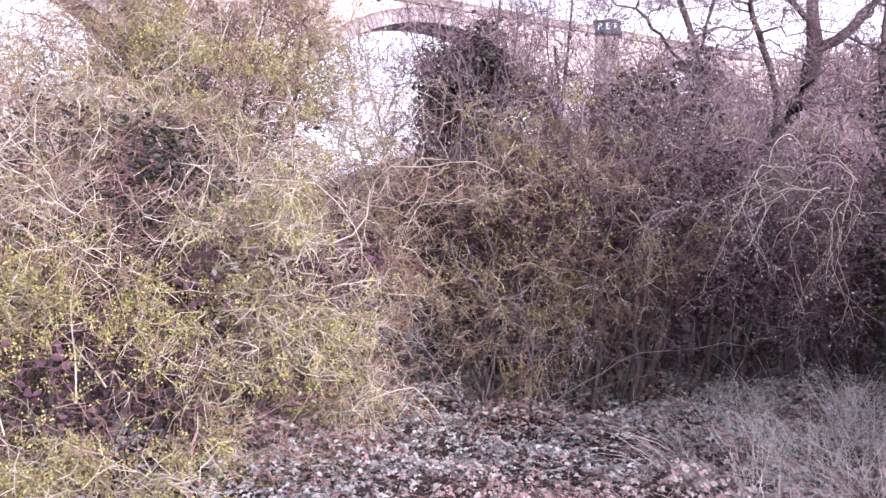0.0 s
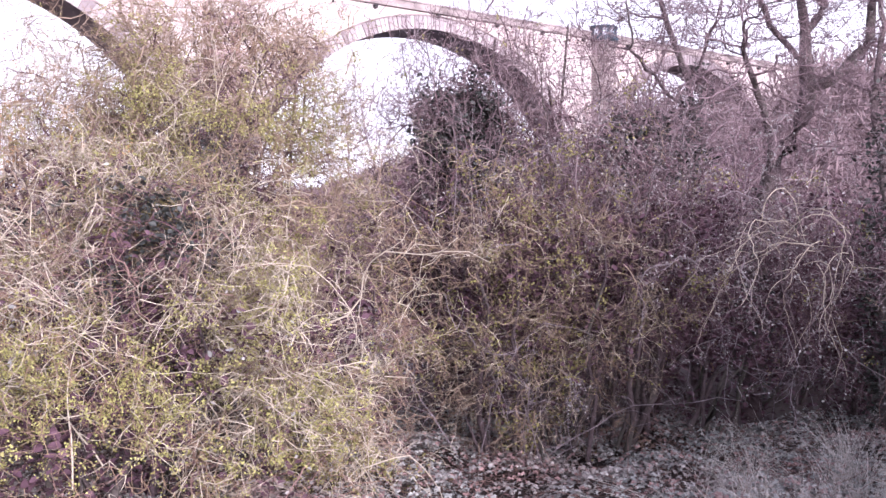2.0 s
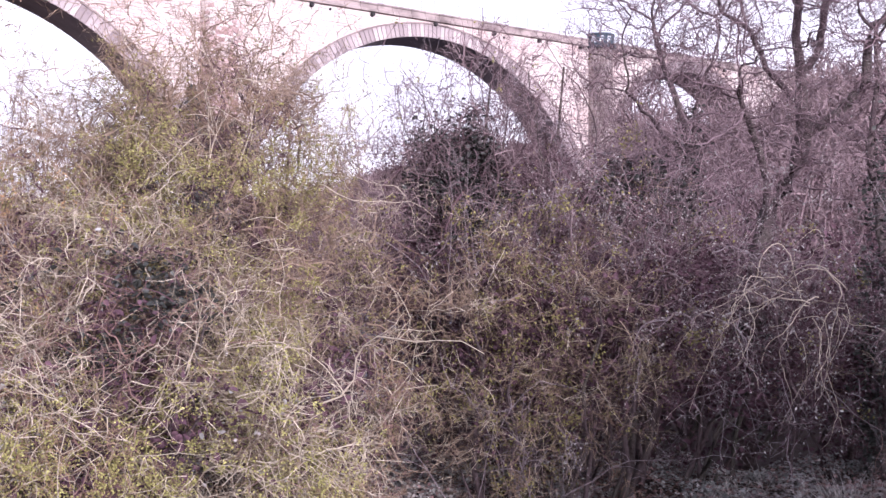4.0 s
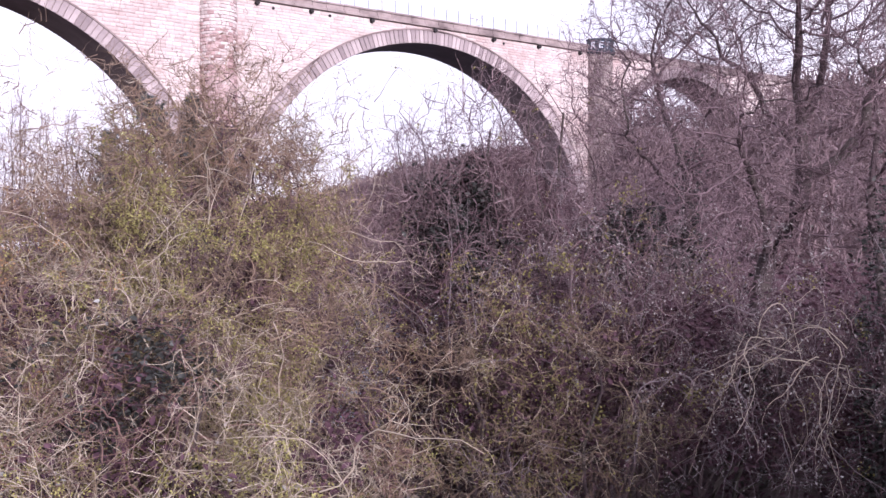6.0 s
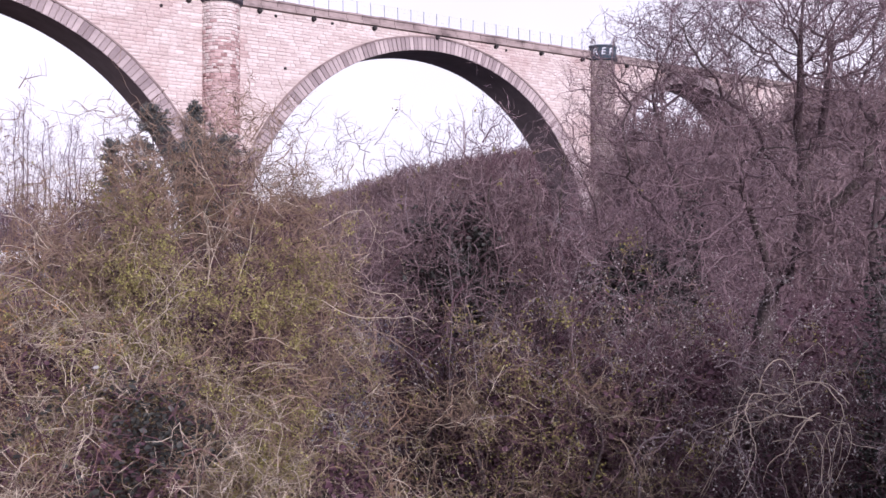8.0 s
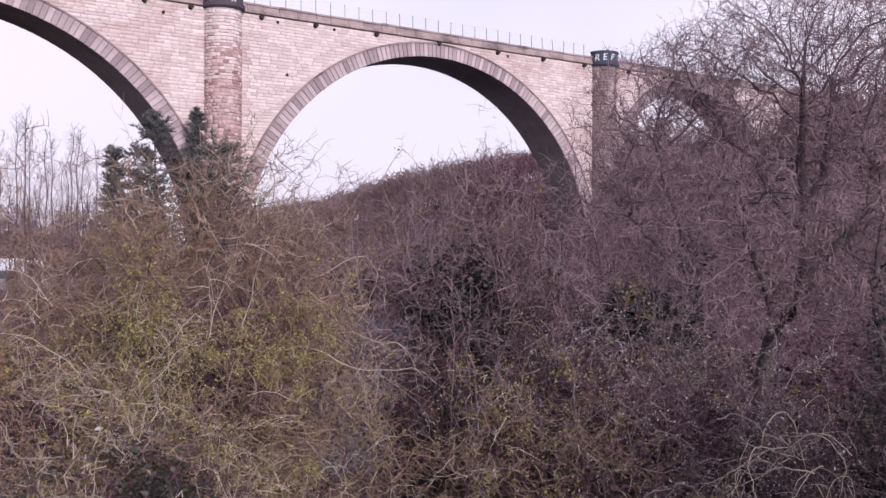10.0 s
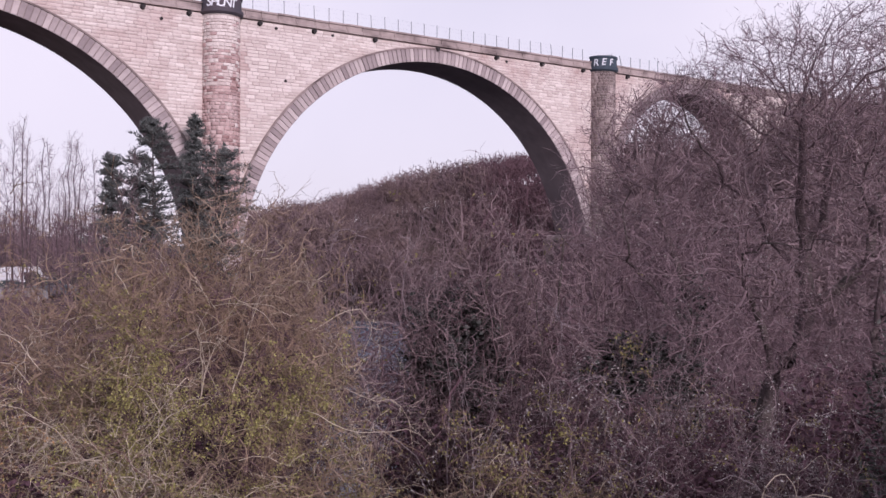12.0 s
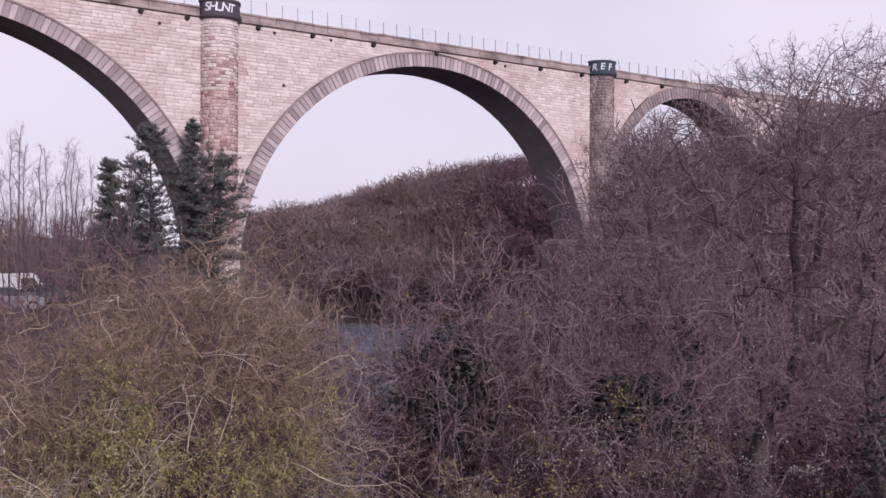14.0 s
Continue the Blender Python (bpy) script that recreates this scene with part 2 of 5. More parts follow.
def trefoils(pos, size, rng, tilt=0.5):
    """Leaves of three folded pointed leaflets, held roughly level."""
    n = len(pos)
    an = rng.uniform(0, 6.28, n)
    nor = rng.normal(size=(n, 3)) * tilt + [0, 0, 1]
    nor /= np.linalg.norm(nor, axis=1, keepdims=True)
    got = []
    for turn, long in ((0.0, 1.15), (1.25, 0.9), (-1.25, 0.9)):
        d = np.stack([np.cos(an + turn), np.sin(an + turn), np.zeros(n)], 1)
        d -= nor * (d * nor).sum(1, keepdims=True)
        w = np.cross(nor, d)
        s = size[:, None] * long * rng.uniform(0.8, 1.15, (n, 1))
        fold = rng.uniform(0.02, 0.22, (n, 1))
        foot, tip = pos + d * s * 0.08, pos + d * s * 1.05 - nor * s * 0.12
        l, r = pos + d * s * 0.5 + w * s * 0.36 + nor * s * fold, pos + d * s * 0.5 - w * s * 0.36 + nor * s * fold
        got.append(np.stack([foot, l, tip, r], 1))
    verts = np.stack(got, 1).reshape(-1, 3)
    i = np.arange(n * 3)[:, None] * 4
    return verts, np.concatenate([i + [0, 1, 2], i + [0, 2, 3]], 1).reshape(-1, 3)


def blades(pos, size, rng, up=0.3, long=1.5):
    """Folded four-cornered leaves at pos, with sizes (N,)."""
    n = len(pos)
    d = rng.normal(size=(n, 3))
    d /= np.linalg.norm(d, axis=1, keepdims=True)
    w = rng.normal(size=(n, 3)) + [0, 0, 0]
    w = np.cross(d, w)
    w /= np.linalg.norm(w, axis=1, keepdims=True) + 1e-9
    nor = np.cross(d, w)
    flip = np.where(nor[:, 2:3] < 0, -1.0, 1.0)
    nor = nor * flip
    s = size[:, None]
    tip = pos + d * s * long * 0.5 + nor * s * 0.05
    tail = pos - d * s * long * 0.5
    l = pos + w * s * 0.5 + nor * s * up * 0.4
    r = pos - w * s * 0.5 + nor * s * up * 0.4
    verts = np.stack([tail, l, tip, r], 1).reshape(-1, 3)
    i = np.arange(n)[:, None] * 4
    faces = np.concatenate([i + [0, 1, 2], i + [0, 2, 3]], 1).reshape(-1, 3)
    return verts, faces


def wander(start, way, length, k, rng, wiggle=0.25, droop=0.0, r0=0.006, taper=0.25):
    """N curved polylines from start along way, bending down by droop."""
    n = len(start)
    way = way / (np.linalg.norm(way, axis=1, keepdims=True) + 1e-9)
    step = (length / (k - 1))[:, None]
    pts = np.zeros((n, k, 3))
    pts[:, 0] = start
    d = way.copy()
    droop = np.broadcast_to(np.asarray(droop, float), (n,))
    for i in range(1, k):
        d = d + rng.normal(size=(n, 3)) * wiggle
        d[:, 2] -= droop
        d /= np.linalg.norm(d, axis=1, keepdims=True) + 1e-9
        pts[:, i] = pts[:, i - 1] + d * step
    rad = np.broadcast_to(np.asarray(r0, float), (n,))[:, None] * np.linspace(1, taper, k)[None]
    return pts, rad


def mass(name, vf, material, parent, label=""):
    """A joined rest of what is too fine to count."""
    return tagged(mesh_object(name, *vf, material, parent, label), kind="stuff")


def each(name, pts, rad, sides, material, parent, label=""):
    """Every polyline a tube and a part of its own."""
    for p, r in zip(pts, rad):
        mesh_object(name, *strands(p[None], r[None], sides), material, parent, label, smooth=True)


def clumpy(p, size, cut, seed):
    """Keeps the points that fall in clumps of about that size; cut 0 keeps half."""
    q = p / size * 2.2
    s = seed * 1.7
    f = np.sin(q[:, 0] * 1.3 + 1.7 * np.sin(q[:, 1] * 0.9 + s)) + np.sin(q[:, 1] * 1.1 + 1.6 * np.sin(q[:, 2] * 1.2 + s)) + np.sin(q[:, 2] * 1.4 + 1.8 * np.sin(q[:, 0] * 0.8 - s))
    return f > cut


def in_blobs(blobs, n, rng, lo=0.0, hi=1.0, lumps=0.28):
    """Points between the shells lo and hi of a union of lumpy ellipsoids, and their outward ways."""
    vol = np.array([b[3] * b[4] + b[4] * b[5] + b[3] * b[5] for b in blobs])
    which = rng.choice(len(blobs), n, p=vol / vol.sum())
    b = np.array(blobs)[which]
    d = rng.normal(size=(n, 3))
    d /= np.linalg.norm(d, axis=1, keepdims=True)
    q = d * 2.3 + b[:, :3] * 0.7
    lump = 1 + lumps * (np.sin(q[:, 0] * 1.9 + q[:, 1] * 1.3) * np.cos(q[:, 2] * 2.1 + q[:, 0]) + 0.5 * np.sin(q[:, 1] * 4.1 + q[:, 2] * 3.3))
    r = (lo ** 3 + (hi ** 3 - lo ** 3) * rng.random(n)) ** (1 / 3) * lump
    p = b[:, :3] + d * b[:, 3:6] * r[:, None]
    out = d / b[:, 3:6]
    return p, out / np.linalg.norm(out, axis=1, keepdims=True)


def rough_grow(rng, base, way, length, radius, depth, kids, out, spread=0.9, up=0.15, k=5, shrink=0.62, gnarl=0.18):
    """A branch and its side branches, as polylines of k points, collected in out."""
    pts = [np.array(base, float)]
    d = np.array(way, float)
    d /= np.linalg.norm(d)
    for _ in range(k - 1):
        d = d + rng.normal(size=3) * gnarl
        d[2] += up * 0.3
        d /= np.linalg.norm(d)
        pts.append(pts[-1] + d * length / (k - 1))
    pts = np.array(pts)
    end = radius * (0.55 if depth else 0.3)
    out.append((pts, np.linspace(radius, end, k)))
    if depth == 0:
        return
    for _ in range(kids):
        f = rng.uniform(0.3, 1.0)
        i = min(int(f * (k - 1)), k - 2)
        w = f * (k - 1) - i
        p = pts[i] * (1 - w) + pts[i + 1] * w
        t = pts[i + 1] - pts[i]
        t /= np.linalg.norm(t)
        nd = t * 0.75 + rng.normal(size=3) * spread
        nd[2] += up
        rough_grow(rng, p, nd, length * shrink * rng.uniform(0.7, 1.15), radius * 0.55 * rng.uniform(0.8, 1.1), depth - 1, kids, out, spread, up, k, shrink, gnarl)


def colonise(rng, lines, marks, step=0.12, reach=1.0, kill=0.2, rounds=120, jitter=0.35, up=0.1):
    """Grows a branching skeleton from the lines (the first is the trunk) towards the marks; gives nodes and parents."""
    pos, par = [], []
    for line in lines:
        line = np.asarray(line, float)
        cum = np.concatenate([[0], np.cumsum(np.linalg.norm(np.diff(line, axis=0), axis=1))])
        u = np.linspace(0, cum[-1], max(3, int(cum[-1] / step)))
        p = np.stack([np.interp(u, cum, line[:, j]) for j in range(3)], 1)
        p[1:-1] += rng.normal(size=p[1:-1].shape) * step * 0.12
        root = -1 if not pos else int(np.argmin(np.linalg.norm(np.array(pos) - p[0], axis=1)))
        for i, q in enumerate(p[0 if root < 0 else 1:]):
            par.append(root if i == 0 else len(pos) - 1)
            pos.append(q)
    pos, par = np.array(pos), np.array(par)
    kids = np.bincount(par[par >= 0], minlength=len(pos))
    dist = np.full(len(marks), 1e9)
    near = np.zeros(len(marks), int)
    fresh = np.arange(len(pos))
    for _ in range(rounds):
        d = np.linalg.norm(marks[:, None] - pos[fresh][None], axis=2)
        best = d.argmin(1)
        got = d[np.arange(len(marks)), best]
        closer = got < dist
        dist[closer], near[closer] = got[closer], fresh[best[closer]]
        keep = dist > kill
        marks, dist, near = marks[keep], dist[keep], near[keep]
        act = dist < reach
        if not act.any():
            break
        way = np.zeros_like(pos)
        np.add.at(way, near[act], (marks[act] - pos[near[act]]) / dist[act][:, None])
        who = np.unique(near[act])
        who = who[kids[who] < 3]
        if not len(who):
            break
        w = way[who] / (np.linalg.norm(way[who], axis=1, keepdims=True) + 1e-9)
        w = w + rng.normal(size=w.shape) * jitter + [0, 0, up]
        w /= np.linalg.norm(w, axis=1, keepdims=True)
        kids[who] += 1
        fresh = np.arange(len(pos), len(pos) + len(who))
        pos = np.concatenate([pos, pos[who] + w * step])
        par = np.concatenate([par, who])
        kids = np.concatenate([kids, np.zeros(len(who), int)])
    return pos, par


def chains(pos, par, tip=0.004, power=2.3):
    """The skeleton's branches as polylines with radii, thickest first."""
    n = len(pos)
    flow = np.zeros(n)
    for i in range(n - 1, -1, -1):
        flow[i] = max(flow[i], tip ** power)
        if par[i] >= 0:
            flow[par[i]] += flow[i]
    rad = flow ** (1 / power)
    main = np.full(n, -1)
    for i in range(n):
        p = par[i]
        if p >= 0 and (main[p] < 0 or rad[i] > rad[main[p]]):
            main[p] = i
    out = []
    for i in range(n):
        if par[i] >= 0 and main[par[i]] == i:
            continue
        line = [] if par[i] < 0 else [(pos[par[i]], rad[i])]
        j = i
        while j >= 0:
            line.append((pos[j], rad[j]))
            j = main[j]
        if len(line) < 2:
            continue
        p, r = np.array([a for a, _ in line]), np.array([b for _, b in line])
        k = 3 if len(p) < 5 else 6 if len(p) < 10 else 12 if len(p) < 24 else 24
        u, v = np.linspace(0, 1, len(p)), np.linspace(0, 1, k)
        out.append((np.stack([np.interp(v, u, p[:, c]) for c in range(3)], 1), np.interp(v, u, r)))
    out.sort(key=lambda g: -g[1][0])
    return out


def tubes(lines, sides=4):
    """One mesh out of polylines of different lengths."""
    got = []
    for k in sorted({len(p) for p, _ in lines}):
        g = [(p, r) for p, r in lines if len(p) == k]
        got.append(strands(np.array([p for p, _ in g]), np.array([r for _, r in g]), sides))
    return join(*got)


def in_ball(blobs, n, rng, lo=0.0):
    """Points spread evenly through a union of ellipsoids, outside their inner part lo."""
    p, _ = in_blobs(blobs, n, rng, lo, 1.0, 0.16)
    return p


def grown(name, label, category, lines, marks, seed, wood, twig_mat, tip=0.004, step=0.12, reach=1.0, kill=0.2, jitter=0.35, up=0.1, thick=0.02, per=2, l0=0.12, l1=0.35, twig_r=0.003, lift=0.3, buds=0.0, bud=0.014, side=4, power=2.3):
    """A tree or shrub grown into its crown; limbs are parts, the fine wood is a joined rest."""
    rng = np.random.default_rng(seed)
    base = np.array([lines[0][0][0], lines[0][0][1], max(0.0, lines[0][0][2])])
    ob = thing(name, label, category, tuple(base))
    pos, par = colonise(rng, lines, marks, step, reach, kill, 140, jitter, up)
    lot = [(p - base, r) for p, r in chains(pos, par, tip, power)]
    p, r = lot[0]
    mesh_object("trunk" if category == "tree" else "main_stem", *strands(p[None], r[None], 12), wood, ob, smooth=True)
    big = [g for g in lot[1:] if g[1][0] >= thick]
    for p, r in big:
        mesh_object("limb", *strands(p[None], r[None], 7), wood, ob, smooth=True)
    small = [g for g in lot[1:] if g[1][0] < thick]
    mass("branchwork", tubes(small, 4), twig_mat, ob)
    ends = np.concatenate([p[1:] for p, r in small])
    ways = np.concatenate([np.diff(p, axis=0) for p, r in small])
    ways /= np.linalg.norm(ways, axis=1, keepdims=True) + 1e-9
    st, wy = np.repeat(ends, per, 0), np.repeat(ways, per, 0)
    a, ar, c, cr = sprigs(st, wy * 0.7 + rng.normal(size=st.shape) * 0.65 + [0, 0, lift], rng, l0, l1, twig_r, side, 0.05, 0.16, 0.0, 0.34)
    mass("twigwork", join(hairs(a, ar * 1.3, rng), hairs(c, cr * 1.3, rng)), twig_mat, ob)
    if buds:
        b = np.concatenate([a[:, 2], a[:, 3], a[:, 4], c[:, 1], c[:, 2]])
        b = b[rng.random(len(b)) < buds]
        mass("budding", blades(b, bud * rng.uniform(0.7, 1.5, len(b)), rng, long=1.8), M_BUD, ob)
    return ob, lot, rng


# ---------------------------------------------------------------- ground and river
def smooth(a, b, x):
    t = np.clip((x - a) / (b - a), 0, 1)
    return t * t * (3 - 2 * t)


def height(x, y):
    """Level by the hedge, falling to the river, a terrace on one bank and a wooded hillside on the other."""
    x, y = np.asarray(x, float), np.asarray(y, float)
    a = x / np.maximum(y, 12.0)
    near = 0.12 * np.sin(x * 0.7 + 1) * np.cos(y * 0.5) * np.exp(-((y - 8) / 14) ** 2)
    valley = np.interp(a, [-0.8, -0.30, -0.17, 0.03, 0.165, 0.35, 0.7], [1.8, 1.2, -13.5, -13.5, 4.0, 8.0, 9.0])
    hill = np.interp(a, [-0.8, -0.42, -0.21, -0.155, -0.05, 0.027, 0.065, 0.3, 0.8], [9, 8, 2, 8, 15.5, 19.5, 24.5, 29, 29])
    far = valley + (hill - valley) * smooth(215, 300, y)
    far = far * (1 - 0.7 * smooth(500, 1500, y))
    late = 35 * smooth(0.15, 0.4, a)
    return near + (far - near) * smooth(15 + late, 62 + late, y)


def grid_axis(*spans):
    return np.unique(np.concatenate([np.linspace(a, b, n) for a, b, n in spans]).round(3))


gx = grid_axis((-2500, -300, 12), (-300, -30, 46), (-30, 30, 81), (30, 300, 46), (300, 2500, 12))
gy = grid_axis((-400, -20, 12), (-20, 30, 81), (30, 320, 81), (320, 3500, 16))
GX, GY = np.meshgrid(gx, gy)
gv = np.stack([GX, GY, height(GX, GY)], -1).reshape(-1, 3)
gi = np.arange(len(gy) - 1)[:, None] * len(gx) + np.arange(len(gx) - 1)
gf = np.stack([gi, gi + 1, gi + 1 + len(gx), gi + len(gx)], -1).reshape(-1, 4)
tagged(mesh_object("ground", gv, gf, M_EARTH, smooth=True), "bare brown earth with leaf litter sloping to a river", "ground", kind="structure")
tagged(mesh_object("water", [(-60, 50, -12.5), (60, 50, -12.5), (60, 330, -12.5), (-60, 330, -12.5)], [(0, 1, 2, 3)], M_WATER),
       "grey river water with the pale sky put into its colour", "river", kind="structure")

# ---------------------------------------------------------------- viaduct
VX, VY, VTURN = -1.29, 101.81, 34.41
DEPTH, TOP, BED = 5.42, 26.5, -14.0
ARCHES = [(-47.6, 2.55, 22.25), (0.2, 2.75, 22.0), (40.5, 11.2, 14.0)]     # middle, springing level, radius
RING = 1.36
viaduct = thing("viaduct", "pinkish sandstone railway viaduct with wide round arches", "viaduct", (VX, VY, 0), turn=VTURN)


def underside(s):
    """Level of the viaduct's lower edge at s."""
    for c, zc, r in ARCHES:
        if abs(s - c) < r:
            return zc + math.sqrt(r * r - (s - c) ** 2)
    return BED


def build_core():
    """The spandrels and piers as one solid with the arches cut through."""
    stations = [-78.0]
    for c, zc, r in ARCHES:
        stations += [c - r, c - r + 0.001]
        stations += [c - r * math.cos(math.pi * i / 72) for i in range(1, 72)]
        stations += [c + r - 0.001, c + r]
    stations += [95.0]
    low = []
    for s in stations:
        z = underside(s)
        low.append(z)
    v, f, soffit = [], [], []
    for s, z in zip(stations, low):
        v += [(s, 0, z), (s, 0, TOP), (s, DEPTH, z), (s, DEPTH, TOP)]
    for i in range(len(stations) - 1):
        a, b = 4 * i, 4 * i + 4
        f += [(a, b, b + 1, a + 1), (b + 2, a + 2, a + 3, b + 3), (a + 1, b + 1, b + 3, a + 3)]
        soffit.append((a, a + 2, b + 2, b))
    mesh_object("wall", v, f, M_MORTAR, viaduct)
    mesh_object("soffit", v, soffit, M_SOFFIT, viaduct, "darker stone underside of the arches")


build_core()


def block_mesh(name, w, d, h, material, cut=0.03):
    """One stone with worn edges, its back at y = 0 and its face towards -y."""
    c = min(cut, h * 0.2)
    v = [(0, 0, 0), (w, 0, 0), (w, 0, h), (0, 0, h), (0, -d + c, 0), (w, -d + c, 0), (w, -d + c, h), (0, -d + c, h),
         (c, -d, c), (w - c, -d, c), (w - c, -d, h - c), (c, -d, h - c)]
    f = [(0, 1, 5, 4), (1, 2, 6, 5), (2, 3, 7, 6), (3, 0, 4, 7), (4, 5, 9, 8), (5, 6, 10, 9), (6, 7, 11, 10), (7, 4, 8, 11), (8, 9, 10, 11)]
    me = bpy.data.meshes.new(name)
    me.from_pydata(v, [], f)
    me.materials.append(material)
    return me


# arch rings, stone by stone
for c, zc, r in ARCHES:
    ring = new("arch_ring", None)
    ring.parent = viaduct
    tagged(ring, "ring of long grey voussoir stones round the arch")
    count = round(math.pi * (r + 0.3) / 0.52)
    a0 = math.pi / count
    gap = 0.045
    wi, wo = r * math.tan(a0 / 2) - gap / 2, (r + RING) * math.tan(a0 / 2) - gap / 2
    cc = 0.04
    v = [(-wi, 0, r), (wi, 0, r), (wo, 0, r + RING), (-wo, 0, r + RING)]
    v += [(x, -0.09, z) for x, _, z in v]
    v += [(-wi + cc, -0.13, r + cc), (wi - cc, -0.13, r + cc), (wo - cc, -0.13, r + RING - cc), (-wo + cc, -0.13, r + RING - cc)]
    f = [(0, 1, 5, 4), (1, 2, 6, 5), (2, 3, 7, 6), (3, 0, 4, 7), (4, 5, 9, 8), (5, 6, 10, 9), (6, 7, 11, 10), (7, 4, 8, 11), (8, 9, 10, 11)]
    me = bpy.data.meshes.new("voussoir")
    me.from_pydata(v, [], f)
    me.materials.append(M_RING)
    for i in range(count):
        ang = (i + 0.5) * a0 - math.pi / 2
        if c < -30 and ang < -0.15:
            continue
        vs = new("voussoir", me)
        vs.parent = ring
        vs.matrix_basis = pose(c, random.uniform(-0.02, 0.02), zc, 0, math.degrees(ang), 0)
    # label course over the ring
    hood = bmesh.new()
    rows_h = []
    for i in range(97):
        an = math.pi * i / 96
        rows_h.append([hood.verts.new((c - q * math.cos(an), y, zc + q * math.sin(an))) for q, y in ((r + RING, 0), (r + RING, -0.2), (r + RING + 0.16, -0.2), (r + RING + 0.16, 0))])
    for u_, w_ in zip(rows_h, rows_h[1:]):
        for j in range(3):
            hood.faces.new((u_[j], u_[j + 1], w_[j + 1], w_[j]))
    part("hood_mould", hood, M_COPING, viaduct, "thin projecting stone band over the ring")

# half-round pilasters on the piers
PILASTERS = [(-23.9, 1.75), (24.4, 1.7), (-71.9, 1.75)]
rng = np.random.default_rng(11)


def curved_stone(s0, r, a0, a1, z0, z1, proud):
    """One rounded facing stone of a pilaster between two angles."""
    v, f = [], []
    prof = ((r - 0.06, z0), (r + proud * 0.5, z0 + 0.015), (r + proud, z0 + 0.045), (r + proud, z1 - 0.045), (r + proud * 0.5, z1 - 0.015), (r - 0.06, z1))
    for j in range(4):
        b = a0 + (a1 - a0) * j / 3
        dip = 0.03 if j in (0, 3) else 0.0
        v += [(s0 + (q - dip) * math.sin(b), 0.05 - (q - dip) * math.cos(b), z) for q, z in prof]
    for j in range(3):
        f += [(j * 6 + q, j * 6 + 6 + q, j * 6 + 7 + q, j * 6 + 1 + q) for q in range(5)]
    f += [(0, 1, 4, 5), (1, 2, 3, 4), (23, 22, 19, 18), (22, 21, 20, 19)]
    return v, f


for s0, r in PILASTERS:
    shaft = bmesh.new()
    bmesh.ops.create_cone(shaft, cap_ends=False, segments=40, radius1=r - 0.06, radius2=r - 0.06, depth=TOP - BED, matrix=Matrix.Translation((s0, 0.05, (TOP + BED) / 2)))
    pil = part("pilaster", shaft, M_MORTAR_PALE, viaduct, "half-round stone pilaster, redder in its lower part")
    if s0 < -60:
        continue
    z0, singles_p = 5.0, 0
    rest = {True: ([], []), False: ([], [])}
    while z0 < TOP - 0.1:
        h = min(rng.uniform(0.24, 0.40), TOP - z0)
        an = -1.7 + rng.uniform(-0.3, 0.0)
        while an < 1.6:
            wide = rng.uniform(0.20, 0.44)
            pale = rng.random() < (0.10 if z0 < 19.5 else 0.5 if z0 < 21 else 0.25 if z0 < 23 else 0.85)
            v, f = curved_stone(s0, r, an + 0.012, an + wide - 0.012, z0 + 0.012, z0 + h - 0.012, rng.uniform(0.0, 0.055))
            if s0 < 0 and z0 > 18.0 and abs(an) < 1.5 and singles_p < 290:
                me = bpy.data.meshes.new("stone")
                me.from_pydata(v, [], f)
                me.materials.append(M_STONE_OB if pale else M_RED)
                new("stone", me).parent = pil
                singles_p += 1
            else:
                n0 = len(rest[pale][0])
                rest[pale][0].extend(v)
                rest[pale][1].extend(tuple(i + n0 for i in q) for q in f)
            an += wide
        z0 += h
    for pale in (True, False):
        tagged(mesh_object("pale_stonework" if pale else "red_stonework", *rest[pale], M_STONE if pale and s0 < 0 else M_RED_MASS if s0 < 0 else M_COPING, pil), kind="stuff")


def facing(s_from, s_to, z_from, rng):
    """Courses of squared stones over the spandrels and piers, ends cut to the arch rings."""
    rows_f = []
    z0 = z_from
    while z0 < TOP - 0.12:
        h = min(rng.uniform(0.27, 0.38), TOP - z0)
        z1 = z0 + h - 0.03
        spans, cuts = [], []
        for c, zc, r in ARCHES:
            R = r + RING + 0.16
            lim = []
            for z in (z0, z1):
                dz = z - zc
                lim.append(R if dz <= 0 else (math.sqrt(R * R - dz * dz) if dz < R else 0.0))
            if lim[0] > 0:
                cuts.append((c - lim[0], c - lim[1], c + lim[0], c + lim[1]))
        for s0, r in PILASTERS:
            cuts.append((s0 - r, s0 - r, s0 + r, s0 + r))
        cuts.sort()
        start = (s_from, s_from)
        for a0_, a1_, b0_, b1_ in cuts:
            if a0_ > start[0] + 0.1:
                spans.append((start, (a0_, a1_)))
            start = (max(b0_, start[0]), max(b1_, start[1])) if b0_ > start[0] else start
        if start[0] < s_to:
            spans.append((start, (s_to, s_to)))
        for (l0, l1), (r0_, r1_) in spans:
            s = l0
            first = True
            while s < r0_ - 0.05:
                w = rng.uniform(0.5, 1.25)
                e = s + w
                last = e > r0_ - 0.35
                if last:
                    e = r0_
                rows_f.append((s, l1 if first else s, e - 0.03, (r1_ if last else e) - 0.03, z0, z1, rng.uniform(0.015, 0.06)))
                first = False
                s = e
        z0 += h
    return rows_f


